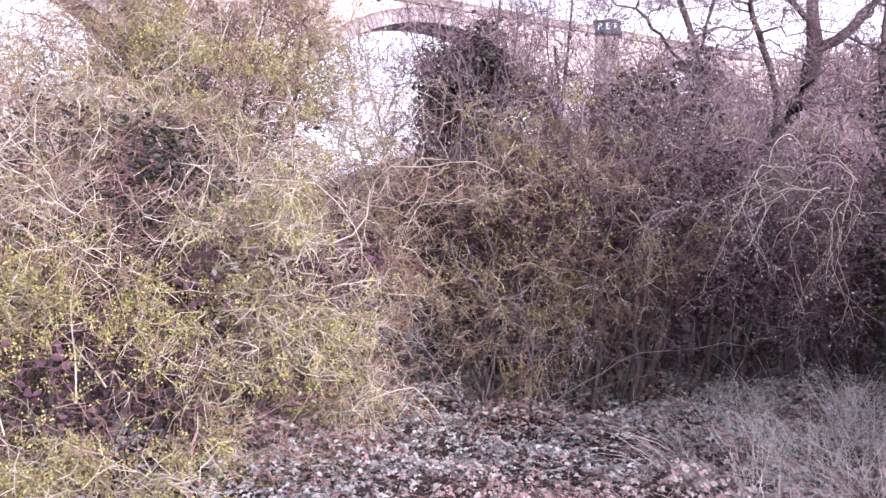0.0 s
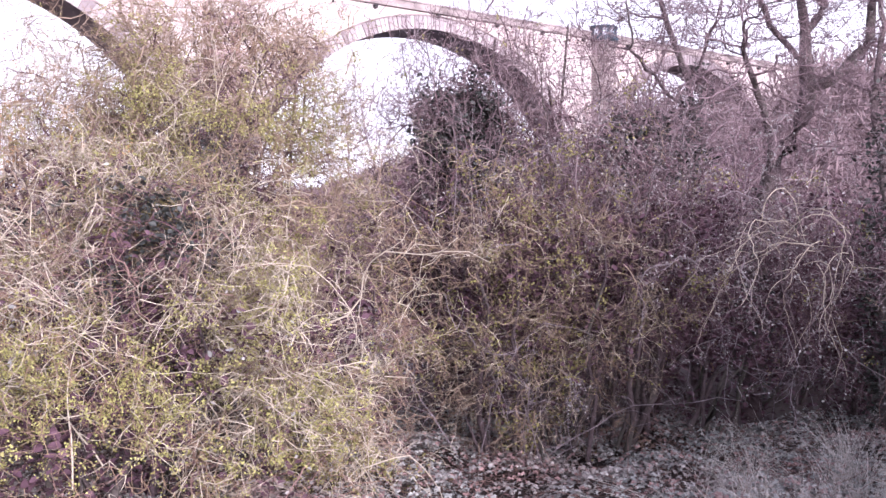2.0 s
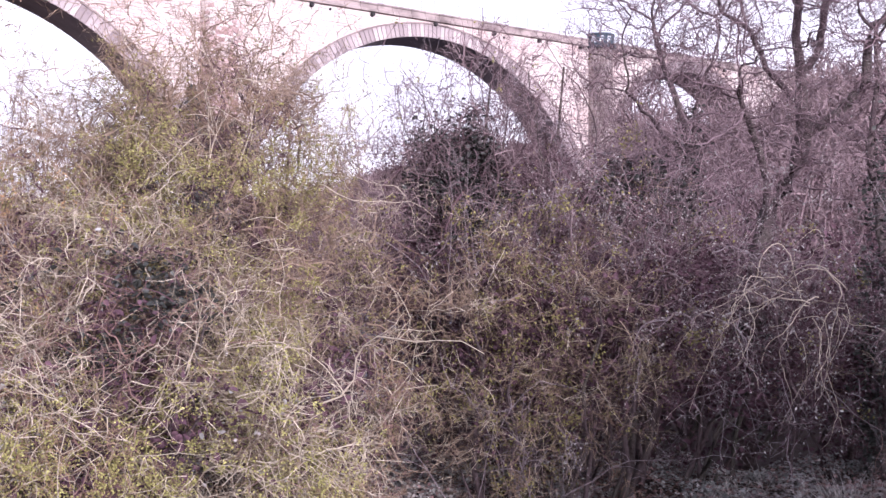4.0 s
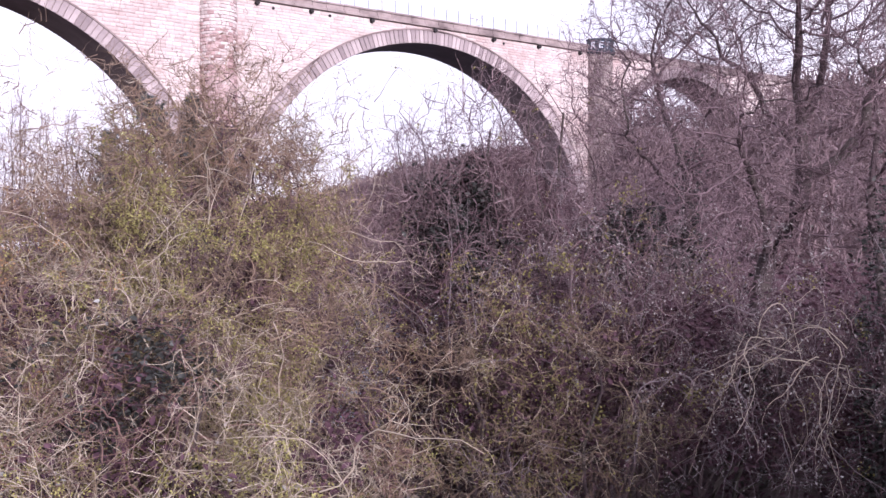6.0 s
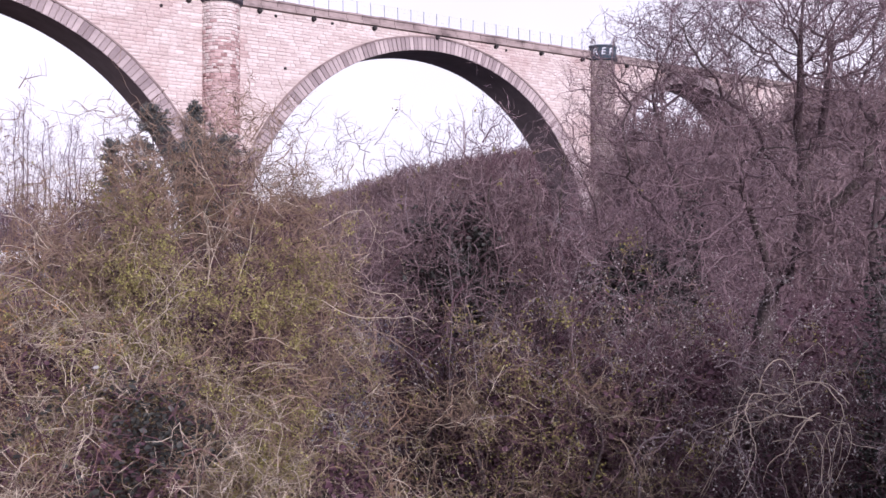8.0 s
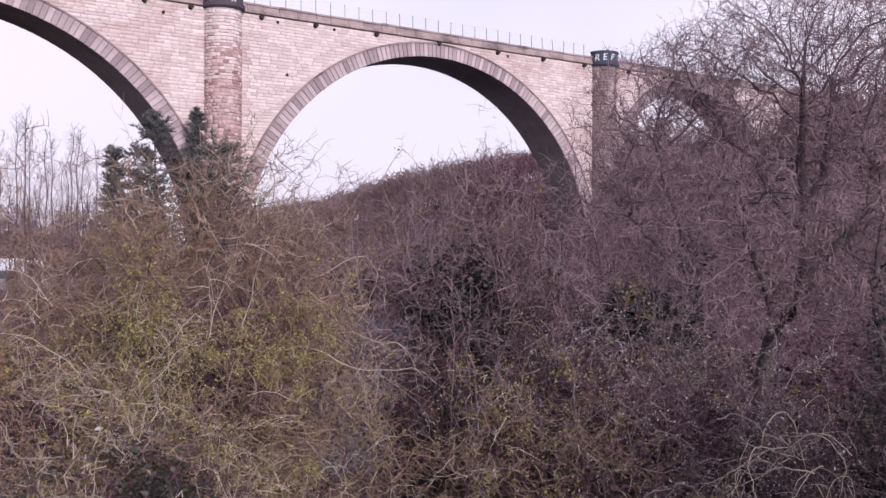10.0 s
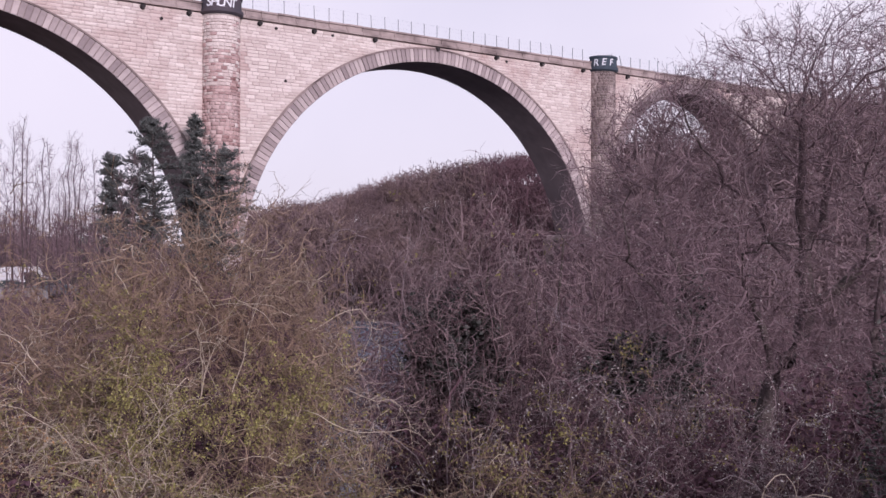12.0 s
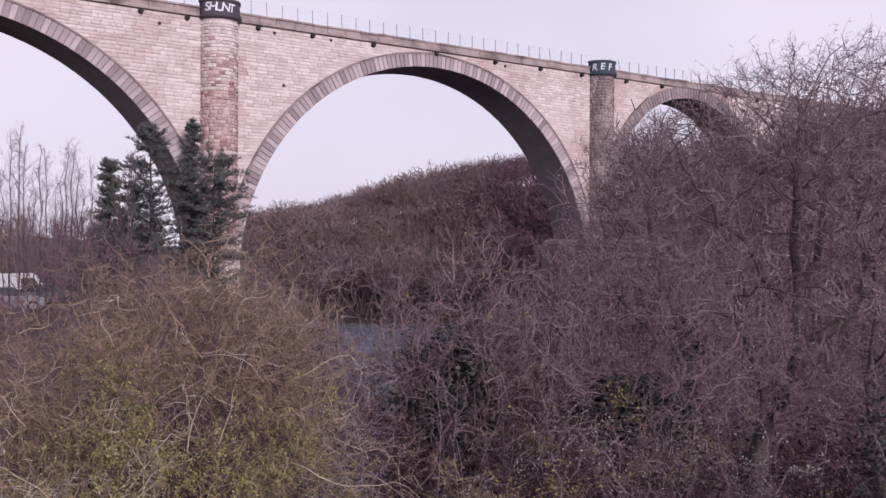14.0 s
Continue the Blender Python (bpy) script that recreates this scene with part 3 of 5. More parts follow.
stones = facing(-50.0, 72.0, 4.0, rng)
v_all, f_all = [], []
singles = []
for q in stones:
    l0, l1, r0_, r1_, z0, z1, d = q
    if abs(l0 - l1) < 1e-6 and abs((r0_ - r1_)) < 1e-6 and -21.9 < l0 < -13 and z0 > 14.5 and len(singles) < 300:
        singles.append(q)
        continue
    b = len(v_all)
    c = 0.03
    v_all += [(l0, 0, z0), (r0_, 0, z0), (r1_, 0, z1), (l1, 0, z1), (l0 + c, -d, z0 + c), (r0_ - c, -d, z0 + c), (r1_ - c, -d, z1 - c), (l1 + c, -d, z1 - c)]
    f_all += [(b, b + 1, b + 5, b + 4), (b + 1, b + 2, b + 6, b + 5), (b + 2, b + 3, b + 7, b + 6), (b + 3, b, b + 4, b + 7), (b + 4, b + 5, b + 6, b + 7)]
tagged(mesh_object("stone_facing", v_all, f_all, M_STONE, viaduct, "coursed squared sandstone facing with recessed joints"), kind="stuff")
unit_ws = {}
for l0, _, r0_, _, z0, z1, d in singles:
    w = round((r0_ - l0) * 5) / 5
    key = max(w, 0.2)
    if key not in unit_ws:
        unit_ws[key] = block_mesh("stone", key, 0.05, 0.32, M_STONE_OB)
    st = new("stone", unit_ws[key])
    st.parent = viaduct
    st.matrix_basis = Matrix.Translation((l0, 0, z0)) @ Matrix.Diagonal(((r0_ - l0) / key, d / 0.05, (z1 - z0) / 0.32, 1))


def box_into(bm, x0, x1, y0, y1, z0, z1, bevel=0.0):
    vs = [bm.verts.new(p) for p in ((x0, y0, z0), (x1, y0, z0), (x1, y1, z0), (x0, y1, z0), (x0, y0, z1), (x1, y0, z1), (x1, y1, z1), (x0, y1, z1))]
    for i in ((3, 2, 1, 0), (4, 5, 6, 7), (0, 1, 5, 4), (1, 2, 6, 5), (2, 3, 7, 6), (3, 0, 4, 7)):
        bm.faces.new([vs[j] for j in i])


# string course, parapet band and coping, in lengths of stone
for y_front, back in ((0.0, False), (DEPTH, True)):
    s = -78.0
    while s < 95:
        w = rng.uniform(1.5, 2.4)
        sgn = 1 if back else -1
        lift, jut = rng.uniform(-0.05, 0.03), rng.uniform(-0.05, 0.04)
        for pname, inner, outer, za, zb in (("string_course_stone", 0.4, 0.30, 0.002, 0.297 + lift), ("parapet_stone", 0.45, 0.05 + jut * 0.5, 0.30 + lift, 0.777 + lift), ("coping_stone", 0.5, 0.16 + jut, 0.78 + lift, 0.98 + lift)):
            bm = bmesh.new()
            ya, yb = sorted((y_front - sgn * inner, y_front + sgn * outer))
            box_into(bm, s, s + w - 0.025, ya, yb, TOP + za, TOP + zb)
            bmesh.ops.bevel(bm, geom=bm.edges[:], offset=0.03, segments=1, affect="EDGES")
            part(pname, bm, M_COPING, viaduct)
        s += w

# deck between the parapets
deck = bmesh.new()
box_into(deck, -78, 95, 0.5, DEPTH - 0.5, TOP + 0.004, TOP + 0.25)
part("deck", deck, M_EARTH, viaduct)

# drain spouts below the string course, and black stubs for putlog holes
for s in (-31.2, -27.0, -20.1, -14.4, -7.5, 0.24, 8.2, 14.8, 21.2, 28.6, 35.0, 47.5, 54.0):
    bm = bmesh.new()
    bmesh.ops.create_cone(bm, cap_ends=True, segments=10, radius1=0.24, radius2=0.2, depth=0.45, matrix=Matrix.Translation((s, -0.2, TOP - 0.28)) @ Matrix.Rotation(math.pi / 2, 4, "X"))
    part("drain_spout", bm, M_BLACK, viaduct, "dark stone drain spout")
# nothing is recessed: the shade inside each hole is the stub's black
for s, z in ((-17.4, 21.05), (-18.4, 26.0), (-29.5, 25.4), (-12.3, 26.1), (9.7, 26.0)):
    bm = bmesh.new()
    bmesh.ops.create_cone(bm, cap_ends=True, segments=8, radius1=0.15, radius2=0.15, depth=0.2, matrix=Matrix.Translation((s, -0.01, z)) @ Matrix.Rotation(math.pi / 2, 4, "X"))
    part("dark_hole_stub", bm, M_BLACK, viaduct, "small black stub standing for a shaded hole in the stonework")

# half-round refuges over the pilasters, painted dark with white spray strokes
for s0, r in PILASTERS:
    bm = bmesh.new()
    prof = [(r + 0.05, TOP - 0.25), (r + 0.28, TOP - 0.05), (r + 0.3, TOP + 0.28), (r + 0.12, TOP + 0.34), (r + 0.1, TOP + 1.32), (r + 0.2, TOP + 1.36), (r + 0.2, TOP + 1.58), (r - 0.3, TOP + 1.6)]
    rings = [[bm.verts.new((s0 + q * math.sin(a), -q * math.cos(a), z)) for a in np.linspace(-math.pi / 2 - 0.1, math.pi / 2 + 0.1, 29)] for q, z in prof]
    for u_, w_ in zip(rings, rings[1:]):
        for j in range(28):
            bm.faces.new((u_[j], u_[j + 1], w_[j + 1], w_[j]))
    ref = part("refuge", bm, M_DARKPAINT if s0 < 0 else M_TEAL, viaduct, "dark painted half-round refuge in the parapet" if s0 < 0 else "teal painted half-round refuge in the parapet")
    words, a_from, a_to = ("SHUNT", -1.0, 0.25) if s0 < 0 else ("REF", -1.15, -0.1)
    for i, ch in enumerate(words):
        a = a_from + (a_to - a_from) * i / (len(words) - 1)
        cu = bpy.data.curves.new("letter", "FONT")
        cu.body, cu.size, cu.extrude, cu.offset, cu.align_x = ch, 1.12, 0.014, 0.012, "CENTER"
        letter_ob = bpy.data.objects.new("letter_shape", cu)
        me = bpy.data.meshes.new_from_object(letter_ob)
        bpy.data.objects.remove(letter_ob)
        q = r + 0.125
        drop = rng.uniform(-0.05, 0.05)
        for vert in me.vertices:
            x_, y_, z_ = vert.co
            aa = a + (x_ + 0.12 * y_) / q
            vert.co = (s0 + (q + z_) * math.sin(aa), -(q + z_) * math.cos(aa), TOP + 0.44 + drop + y_)
        me.materials.clear()
        me.materials.append(M_WHITEPAINT)
        let = new("letter", me)
        let.parent = ref
        tagged(let, "white spray-painted letter")

# fence posts on the parapet with two wires
post_bm = bmesh.new()
box_into(post_bm, -0.03, 0.03, -0.03, 0.03, 0, 1.35)
box_into(post_bm, -0.05, 0.05, -0.05, 0.05, 0, 0.05)
post_me = bpy.data.meshes.new("fence_post")
post_bm.to_mesh(post_me)
post_bm.free()
post_me.materials.append(M_STEEL)
fence = thing("fence", "thin grey steel post and wire fence along the parapet", "fence", (VX, VY, TOP + 0.97), turn=VTURN)
s = -45.0
while s < 66:
    if all(abs(s - p) > r for p, r in PILASTERS):
        po = new("post", post_me)
        po.parent = fence
        po.matrix_basis = pose(s, 0.15, 0, rng.normal() * 1.2, rng.normal() * (1.2 if rng.random() < 0.85 else 9), 0)
    s += 1.62
for z in (0.45, 0.9, 1.28):
    wire = strands(np.array([[(-45 + 111 * i / 40, 0.15, z - 0.015 * (i % 2)) for i in range(41)]]), np.full((1, 41), 0.0035))
    mesh_object("wire", *wire, M_STEEL, fence)

# stepped footing of the pier beside the wooded bank
foot = bmesh.new()
box_into(foot, 21.2, 28.6, -2.3, DEPTH + 1, BED, 6.6)
box_into(foot, 20.9, 28.9, -2.6, DEPTH + 1.3, BED, 6.1)
bmesh.ops.bevel(foot, geom=foot.edges[:], offset=0.08, segments=1, affect="EDGES")
part("pier_footing", foot, M_COPING, viaduct, "broad stone footing of the pier")


# ---------------------------------------------------------------- hedge and bushes
def sprigs(p, way, rng, l0, l1, r, side, s0, s1, droop=0.03, bend=0.42):
    """A crooked twig at each p with short side twigs; gives both and the places for leaves."""
    pts, rad = wander(p, way, rng.uniform(l0, l1, len(p)), 5, rng, bend, droop, r * rng.uniform(0.7, 1.4, len(p)), 0.35)
    i = rng.integers(1, 5, (len(p), side))
    st = np.take_along_axis(pts, i[:, :, None], 1).reshape(-1, 3)
    main = np.repeat(pts[:, -1] - pts[:, 0], side, 0)
    main /= np.linalg.norm(main, axis=1, keepdims=True) + 1e-9
    d = main * 0.5 + rng.normal(size=st.shape) * 0.8
    p2, r2 = wander(st, d, rng.uniform(s0, s1, len(st)), 3, rng, 0.35, 0.0, r * 0.6, 0.4)
    return pts, rad, p2, r2


def join(*groups):
    v, f, n = [], [], 0
    for a, b in groups:
        v.append(a)
        f.append(b + n)
        n += len(a)
    return np.concatenate(v), np.concatenate(f)


# deep gaps in the foliage, where only ivy grows: middle and half-sizes
GAPS = [(-2.65, 7.0, 2.5, 0.7, 1.1, 0.32), (-1.2, 8.3, 1.75, 0.3, 1.3, 0.45), (-3.6, 5.9, 1.5, 0.25, 0.7, 0.25), (-2.3, 5.9, 2.0, 0.22, 0.8, 0.2), (-3.1, 5.6, 0.7, 0.35, 0.7, 0.2)]


def clear_of_gaps(p):
    ok = np.ones(len(p), bool)
    for x, y, z, a, b, c in GAPS:
        ok &= ((p[:, 0] - x) / a) ** 2 + ((p[:, 1] - y) / b) ** 2 + ((p[:, 2] - z) / c) ** 2 > 1
    return ok


def bush(name, label, category, blobs, seed, sets, leaves=(), arcs=(), stems=12, stem_mat=None, at=None, floor_z=0.05, clump=0.55, budded=False, gaps=-0.75):
    """sets of twigs: (count, shell from, to, length from, to, radius, outwardness, material, part name);
    leaves: (count of sprays, leaves in each, size, spread, material, part name, shell from, to);
    arcs, long arching stems: (count, length from, to, radius, droop, material)."""
    rng = np.random.default_rng(seed)
    b0 = blobs[0]
    origin = np.array(at or (b0[0], b0[1], float(height(b0[0], b0[1]))))
    ob = thing(name, label, category, tuple(origin))
    if stems:
        p, _ = in_blobs(blobs, stems, rng, 0.3, 0.8)
        base = origin + np.stack([(p[:, 0] - origin[0]) * 0.55, (p[:, 1] - origin[1]) * 0.55, np.full(stems, -0.1)], 1)
        u = np.linspace(0, 1, 7)[None, :, None]
        pts = base[:, None] * (1 - u) + p[:, None] * u
        pts[:, 1:-1] += rng.normal(size=(stems, 5, 3)) * 0.07
        pts[:, :, :2] += (np.sin(u * 3.1) * 0.12 * rng.normal(size=(stems, 1, 1)))
        rad = rng.uniform(0.015, 0.045, (stems, 1)) * np.linspace(1, 0.35, 7)
        each("stem", pts - origin, rad, 6, stem_mat or M_BARK, ob)
    for cnt, l0, l1, r, droop, m in arcs:
        p, o = in_blobs(blobs, cnt, rng, 0.7, 1.0)
        low = (p[:, 2] > floor_z) & ((p[:, 2] < 4.2) | (name != "hawthorn_bush"))
        p, o = p[low], o[low]
        way = o * 0.7 + rng.normal(size=p.shape) * [0.7, 0.5, 0.4] + [0, 0, 0.25]
        pts, rad = wander(p, way, rng.uniform(l0, l1, len(p)), 11, rng, 0.34, droop, r * rng.uniform(0.6, 1.4, len(p)), 0.35)
        pts[:, :, 2] = np.maximum(pts[:, :, 2], 0.04)
        each("arching_stem", pts - origin, rad, 5, m, ob)
        along = pts[:, -1] - pts[:, 0]
        s2 = pts[:, 2:9].reshape(-1, 3) - origin
        p2, r2 = wander(s2, np.repeat(along, 7, 0) * 0.7 + rng.normal(size=s2.shape) * 0.8, rng.uniform(0.2, 0.65, len(s2)), 6, rng, 0.4, droop * 0.6, r * 0.55, 0.45)
        s3 = np.repeat(p2[:, 1:].reshape(-1, 3), 2, 0)
        p3, r3 = wander(s3, np.repeat(p2[:, -1] - p2[:, 0], 10, 0) + rng.normal(size=s3.shape) * 0.5, rng.uniform(0.06, 0.22, len(s3)), 3, rng, 0.4, 0.0, r * 0.4, 0.5)
        mass("side_twigwork", join(strands(p2, r2), hairs(p3, r3, rng)), m, ob)
        if budded:
            tip = np.concatenate([p3[:, 2], p3[:, 1]])
            tip = tip[rng.random(len(tip)) < 0.5]
            mass("budding", blades(tip, rng.uniform(0.009, 0.018, len(tip)), rng, long=1.8), M_BUD, ob)
    tufts, tuft_ways = [], []
    for cnt, lo, hi, l0, l1, r, outw, m, pname in sets:
        p, o = in_blobs(blobs, cnt, rng, lo, hi)
        keep = (p[:, 2] > floor_z) & clumpy(p, clump, gaps, seed) & (clear_of_gaps(p) | (m is M_TWIG_BROWN))
        if lo > 0.5:
            keep &= (o[:, 1] < 0.3) | (o[:, 2] > 0.35)
        if m is M_TWIG_PALE:      # pale twigs are kept low and thin out towards the tops
            keep &= (p[:, 2] < 2.6 + 1.2 * rng.random(len(p))) | (rng.random(len(p)) < 0.4)
        p, o = p[keep], o[keep]
        a, ar, c, cr = sprigs(p - origin, o * outw + rng.normal(size=p.shape) * 0.7, rng, l0, l1, r, 7, 0.06, 0.22)
        mass(pname, join(strands(a, ar) if m is M_TWIG_PALE or m is M_TWIG_TAN else hairs(a, ar * 1.35, rng), hairs(c, cr * 1.25, rng)), m, ob)
        if m is not M_TWIG_BROWN:
            tufts += [c[:, 1] + origin, c[:, 2] + origin, a[:, 2] + origin, a[:, 4] + origin]
            tuft_ways += [np.repeat(o, 7, 0)] * 2 + [o] * 2
        if budded and m is M_TWIG_GREY:
            tip = np.concatenate([c[:, 2], c[:, 1], a[:, 2], a[:, 4]])
            tip = tip[rng.random(len(tip)) < 0.75]
            mass('budding', blades(tip, rng.uniform(0.011, 0.022, len(tip)), rng, long=1.8), M_BUD, ob)
    for cnt, per, size, spread, m, pname, lo, hi in leaves:
        p, o = in_blobs(blobs, cnt, rng, lo, hi)
        if m in (M_LEAF_YELLOW, M_LEAF_GREEN, M_LEAF_ORANGE) and tufts:
            spot = rng.integers(0, sum(len(q) for q in tufts), cnt)
            p, o = np.concatenate(tufts)[spot], np.concatenate(tuft_ways)[spot]
        if lo > 0.5:
            p, o = p[(o[:, 1] < 0.3) | (o[:, 2] > 0.35)], o[(o[:, 1] < 0.3) | (o[:, 2] > 0.35)]
        if m in (M_IVY, M_SHADE_FILL) and name != "ivy_mound":
            p = p[p[:, 2] < 3.1]
        if m is M_LEAF_GREEN and name == "hawthorn_bush":      # the head is still bare
            keep_l = (p[:, 2] < 3.8 + 1.4 * rng.random(len(p))) & ((o[:, 2] < 0.5) | (rng.random(len(p)) < 0.25))
            p, o = p[keep_l], o[keep_l]
        if m is M_LEAF_YELLOW:      # kept to the -y side, below the upward-facing tops
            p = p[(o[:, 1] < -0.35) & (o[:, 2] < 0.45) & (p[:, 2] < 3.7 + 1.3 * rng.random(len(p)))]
        p = p[(p[:, 2] > floor_z) & clumpy(p, clump * 1.3, -0.8 if m is M_LEAF_YELLOW else -1.3 if name == "ivy_mound" else -0.25, seed + 3) & (clear_of_gaps(p) | (m is M_IVY) | (m is M_SHADE_FILL))]
        p = np.repeat(p, per, 0) + rng.normal(size=(len(p) * per, 3)) * spread
        p = p[p[:, 2] > floor_z]
        mass(pname, (ovals if size > 0.035 else blades)(p - origin, size * rng.uniform(0.6, 1.4, len(p)), rng), m, ob)
    return ob


# the big sunlit hawthorn
bush("hawthorn_bush", "tall tangled hawthorn bush with tan twigs and first yellow-green leaves", "bush",
     [(-2.85, 10.0, 2.7, 1.6, 1.9, 2.75), (-2.55, 9.9, 3.7, 1.2, 1.5, 1.65), (-1.35, 9.4, 1.4, 0.75, 1.2, 1.55), (-4.5, 9.6, 2.4, 1.6, 1.7, 2.55)], 21,
     [(9500, 0.66, 1.03, 0.2, 0.5, 0.0036, 0.7, M_TWIG_HAW, "twigwork"), (900, 0.8, 1.04, 0.25, 0.6, 0.0042, 0.8, M_TWIG_PALE, "pale_twigwork"),
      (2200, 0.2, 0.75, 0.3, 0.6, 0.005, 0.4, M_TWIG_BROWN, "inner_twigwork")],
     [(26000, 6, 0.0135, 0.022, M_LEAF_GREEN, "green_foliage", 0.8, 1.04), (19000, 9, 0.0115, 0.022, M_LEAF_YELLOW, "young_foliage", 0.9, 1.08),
      (2000, 5, 0.05, 0.09, M_SHADE_FILL, "shade_filling", 0.15, 0.72)],
     [(100, 0.7, 1.9, 0.0046, 0.20, M_TWIG_PALE), (90, 0.6, 1.6, 0.0046, 0.16, M_TWIG_TAN)], stems=22, gaps=-0.35)
haw_rng = np.random.default_rng(291)
grown("hawthorn_bush", "spreading hawthorn head of dense thorny red-brown twigs", "bush",
      [[(-2.8, 10.4, -0.1), (-2.7, 10.4, 1.2), (-2.85, 10.3, 2.4), (-2.8, 10.3, 3.2)]] + [[(-2.8, 10.35, 2.0 + 0.15 * j), (-2.8 + 0.5 * math.cos(j * 1.05), 10.3 + 0.4 * math.sin(j * 1.05), 2.9), (-2.8 + 0.95 * math.cos(j * 1.05), 10.3 + 0.8 * math.sin(j * 1.05), 3.7)] for j in range(6)],
      in_ball([(-2.9, 10.3, 4.1, 1.3, 1.2, 1.2), (-3.9, 10.0, 3.7, 0.9, 1.0, 1.0), (-2.0, 10.3, 3.7, 0.8, 0.9, 1.1)], 1500, haw_rng), 292,
      M_BARK, M_TWIG_HAW, tip=0.0036, step=0.11, reach=1.1, kill=0.17, jitter=0.35, up=0.1, thick=0.016, per=2, l0=0.15, l1=0.36, twig_r=0.0032, lift=0.3, side=6)
bush("bramble_thicket", "sprawling bramble thicket with bleached arching stems and yellow-green leaves", "bramble",
     [(-3.1, 7.4, 1.15, 1.9, 2.0, 1.85), (-1.55, 8.7, 1.3, 0.72, 0.9, 0.8)], 22,
     [(4200, 0.7, 1.02, 0.18, 0.45, 0.0032, 0.7, M_TWIG_TAN, "twigwork"), (2700, 0.8, 1.05, 0.25, 0.6, 0.0036, 0.8, M_TWIG_PALE, "pale_twigwork"),
      (500, 0.7, 1.0, 0.3, 0.6, 0.0034, 0.8, M_TWIG_RED, "red_twigwork")],
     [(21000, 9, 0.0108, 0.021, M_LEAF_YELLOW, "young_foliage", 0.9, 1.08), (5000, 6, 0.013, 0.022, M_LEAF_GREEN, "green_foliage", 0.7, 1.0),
      (260, 4, 0.036, 0.07, M_BRAMBLE, "old_foliage", 0.7, 0.92), (2000, 5, 0.05, 0.09, M_SHADE_FILL, "shade_filling", 0.2, 0.8)],
     [(90, 0.7, 1.8, 0.005, 0.16, M_TWIG_PALE), (60, 0.6, 1.4, 0.005, 0.14, M_TWIG_RED)], stems=14, gaps=-0.3)
bush("hawthorn_bush", "wide hawthorn bush with orange-brown dead leaves caught in its twigs", "bush",
     [(-5.6, 8.0, 1.8, 1.9, 2.0, 2.25), (-4.1, 8.4, 2.5, 1.1, 1.2, 1.2)], 23,
     [(3600, 0.72, 1.02, 0.2, 0.5, 0.0034, 0.7, M_TWIG_HAW, "twigwork"), (2200, 0.8, 1.04, 0.2, 0.5, 0.0036, 0.8, M_TWIG_PALE, "pale_twigwork")],
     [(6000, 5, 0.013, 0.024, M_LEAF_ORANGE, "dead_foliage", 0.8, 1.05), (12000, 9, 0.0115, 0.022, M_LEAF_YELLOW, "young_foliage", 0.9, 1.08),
      (1400, 5, 0.05, 0.09, M_SHADE_FILL, "shade_filling", 0.2, 0.78)],
     [(60, 0.6, 1.4, 0.006, 0.10, M_TWIG_PALE)], stems=12, gaps=-0.3)
bush("ivy_mound", "clump of dark glossy ivy growing through the hawthorn", "ivy", [(-2.85, 7.7, 2.62, 0.5, 0.4, 0.26), (-2.3, 7.5, 2.4, 0.36, 0.35, 0.2), (-3.5, 7.4, 2.35, 0.4, 0.35, 0.28), (-3.0, 7.5, 2.1, 0.3, 0.3, 0.2)], 24,
     [(160, 0.3, 1.0, 0.3, 0.6, 0.004, 0.7, M_TWIG_BROWN, "twigwork"), (60, 0.7, 1.2, 0.3, 0.7, 0.004, 0.7, M_TWIG_PALE, "pale_twigwork")], [(650, 4, 0.042, 0.06, M_IVY, "foliage", 0.6, 1.05)], stems=5, at=(-2.8, 8.3, 0))

# the shaded hedge
bush("bare_shrub", "leafless grey-stemmed shrub with bare upright twigs", "bush",
     [(0.15, 12.0, 2.85, 1.0, 1.1, 2.8), (1.1, 12.2, 2.95, 0.95, 1.0, 2.75), (-0.8, 12.1, 2.3, 0.95, 1.0, 2.35)], 25,
     [(900, 0.6, 1.0, 0.3, 0.7, 0.0036, 0.7, M_TWIG_OAK, "twigwork"),
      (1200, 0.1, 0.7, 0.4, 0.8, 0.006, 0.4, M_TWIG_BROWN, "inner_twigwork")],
     [(1500, 5, 0.045, 0.08, M_SHADE_FILL, "shade_filling", 0.2, 0.8), (250, 4, 0.025, 0.04, M_LEAF_GREEN, "green_foliage", 0.8, 1.0)],
     [(30, 0.8, 1.7, 0.0058, 0.02, M_TWIG_GREY)], stems=26)
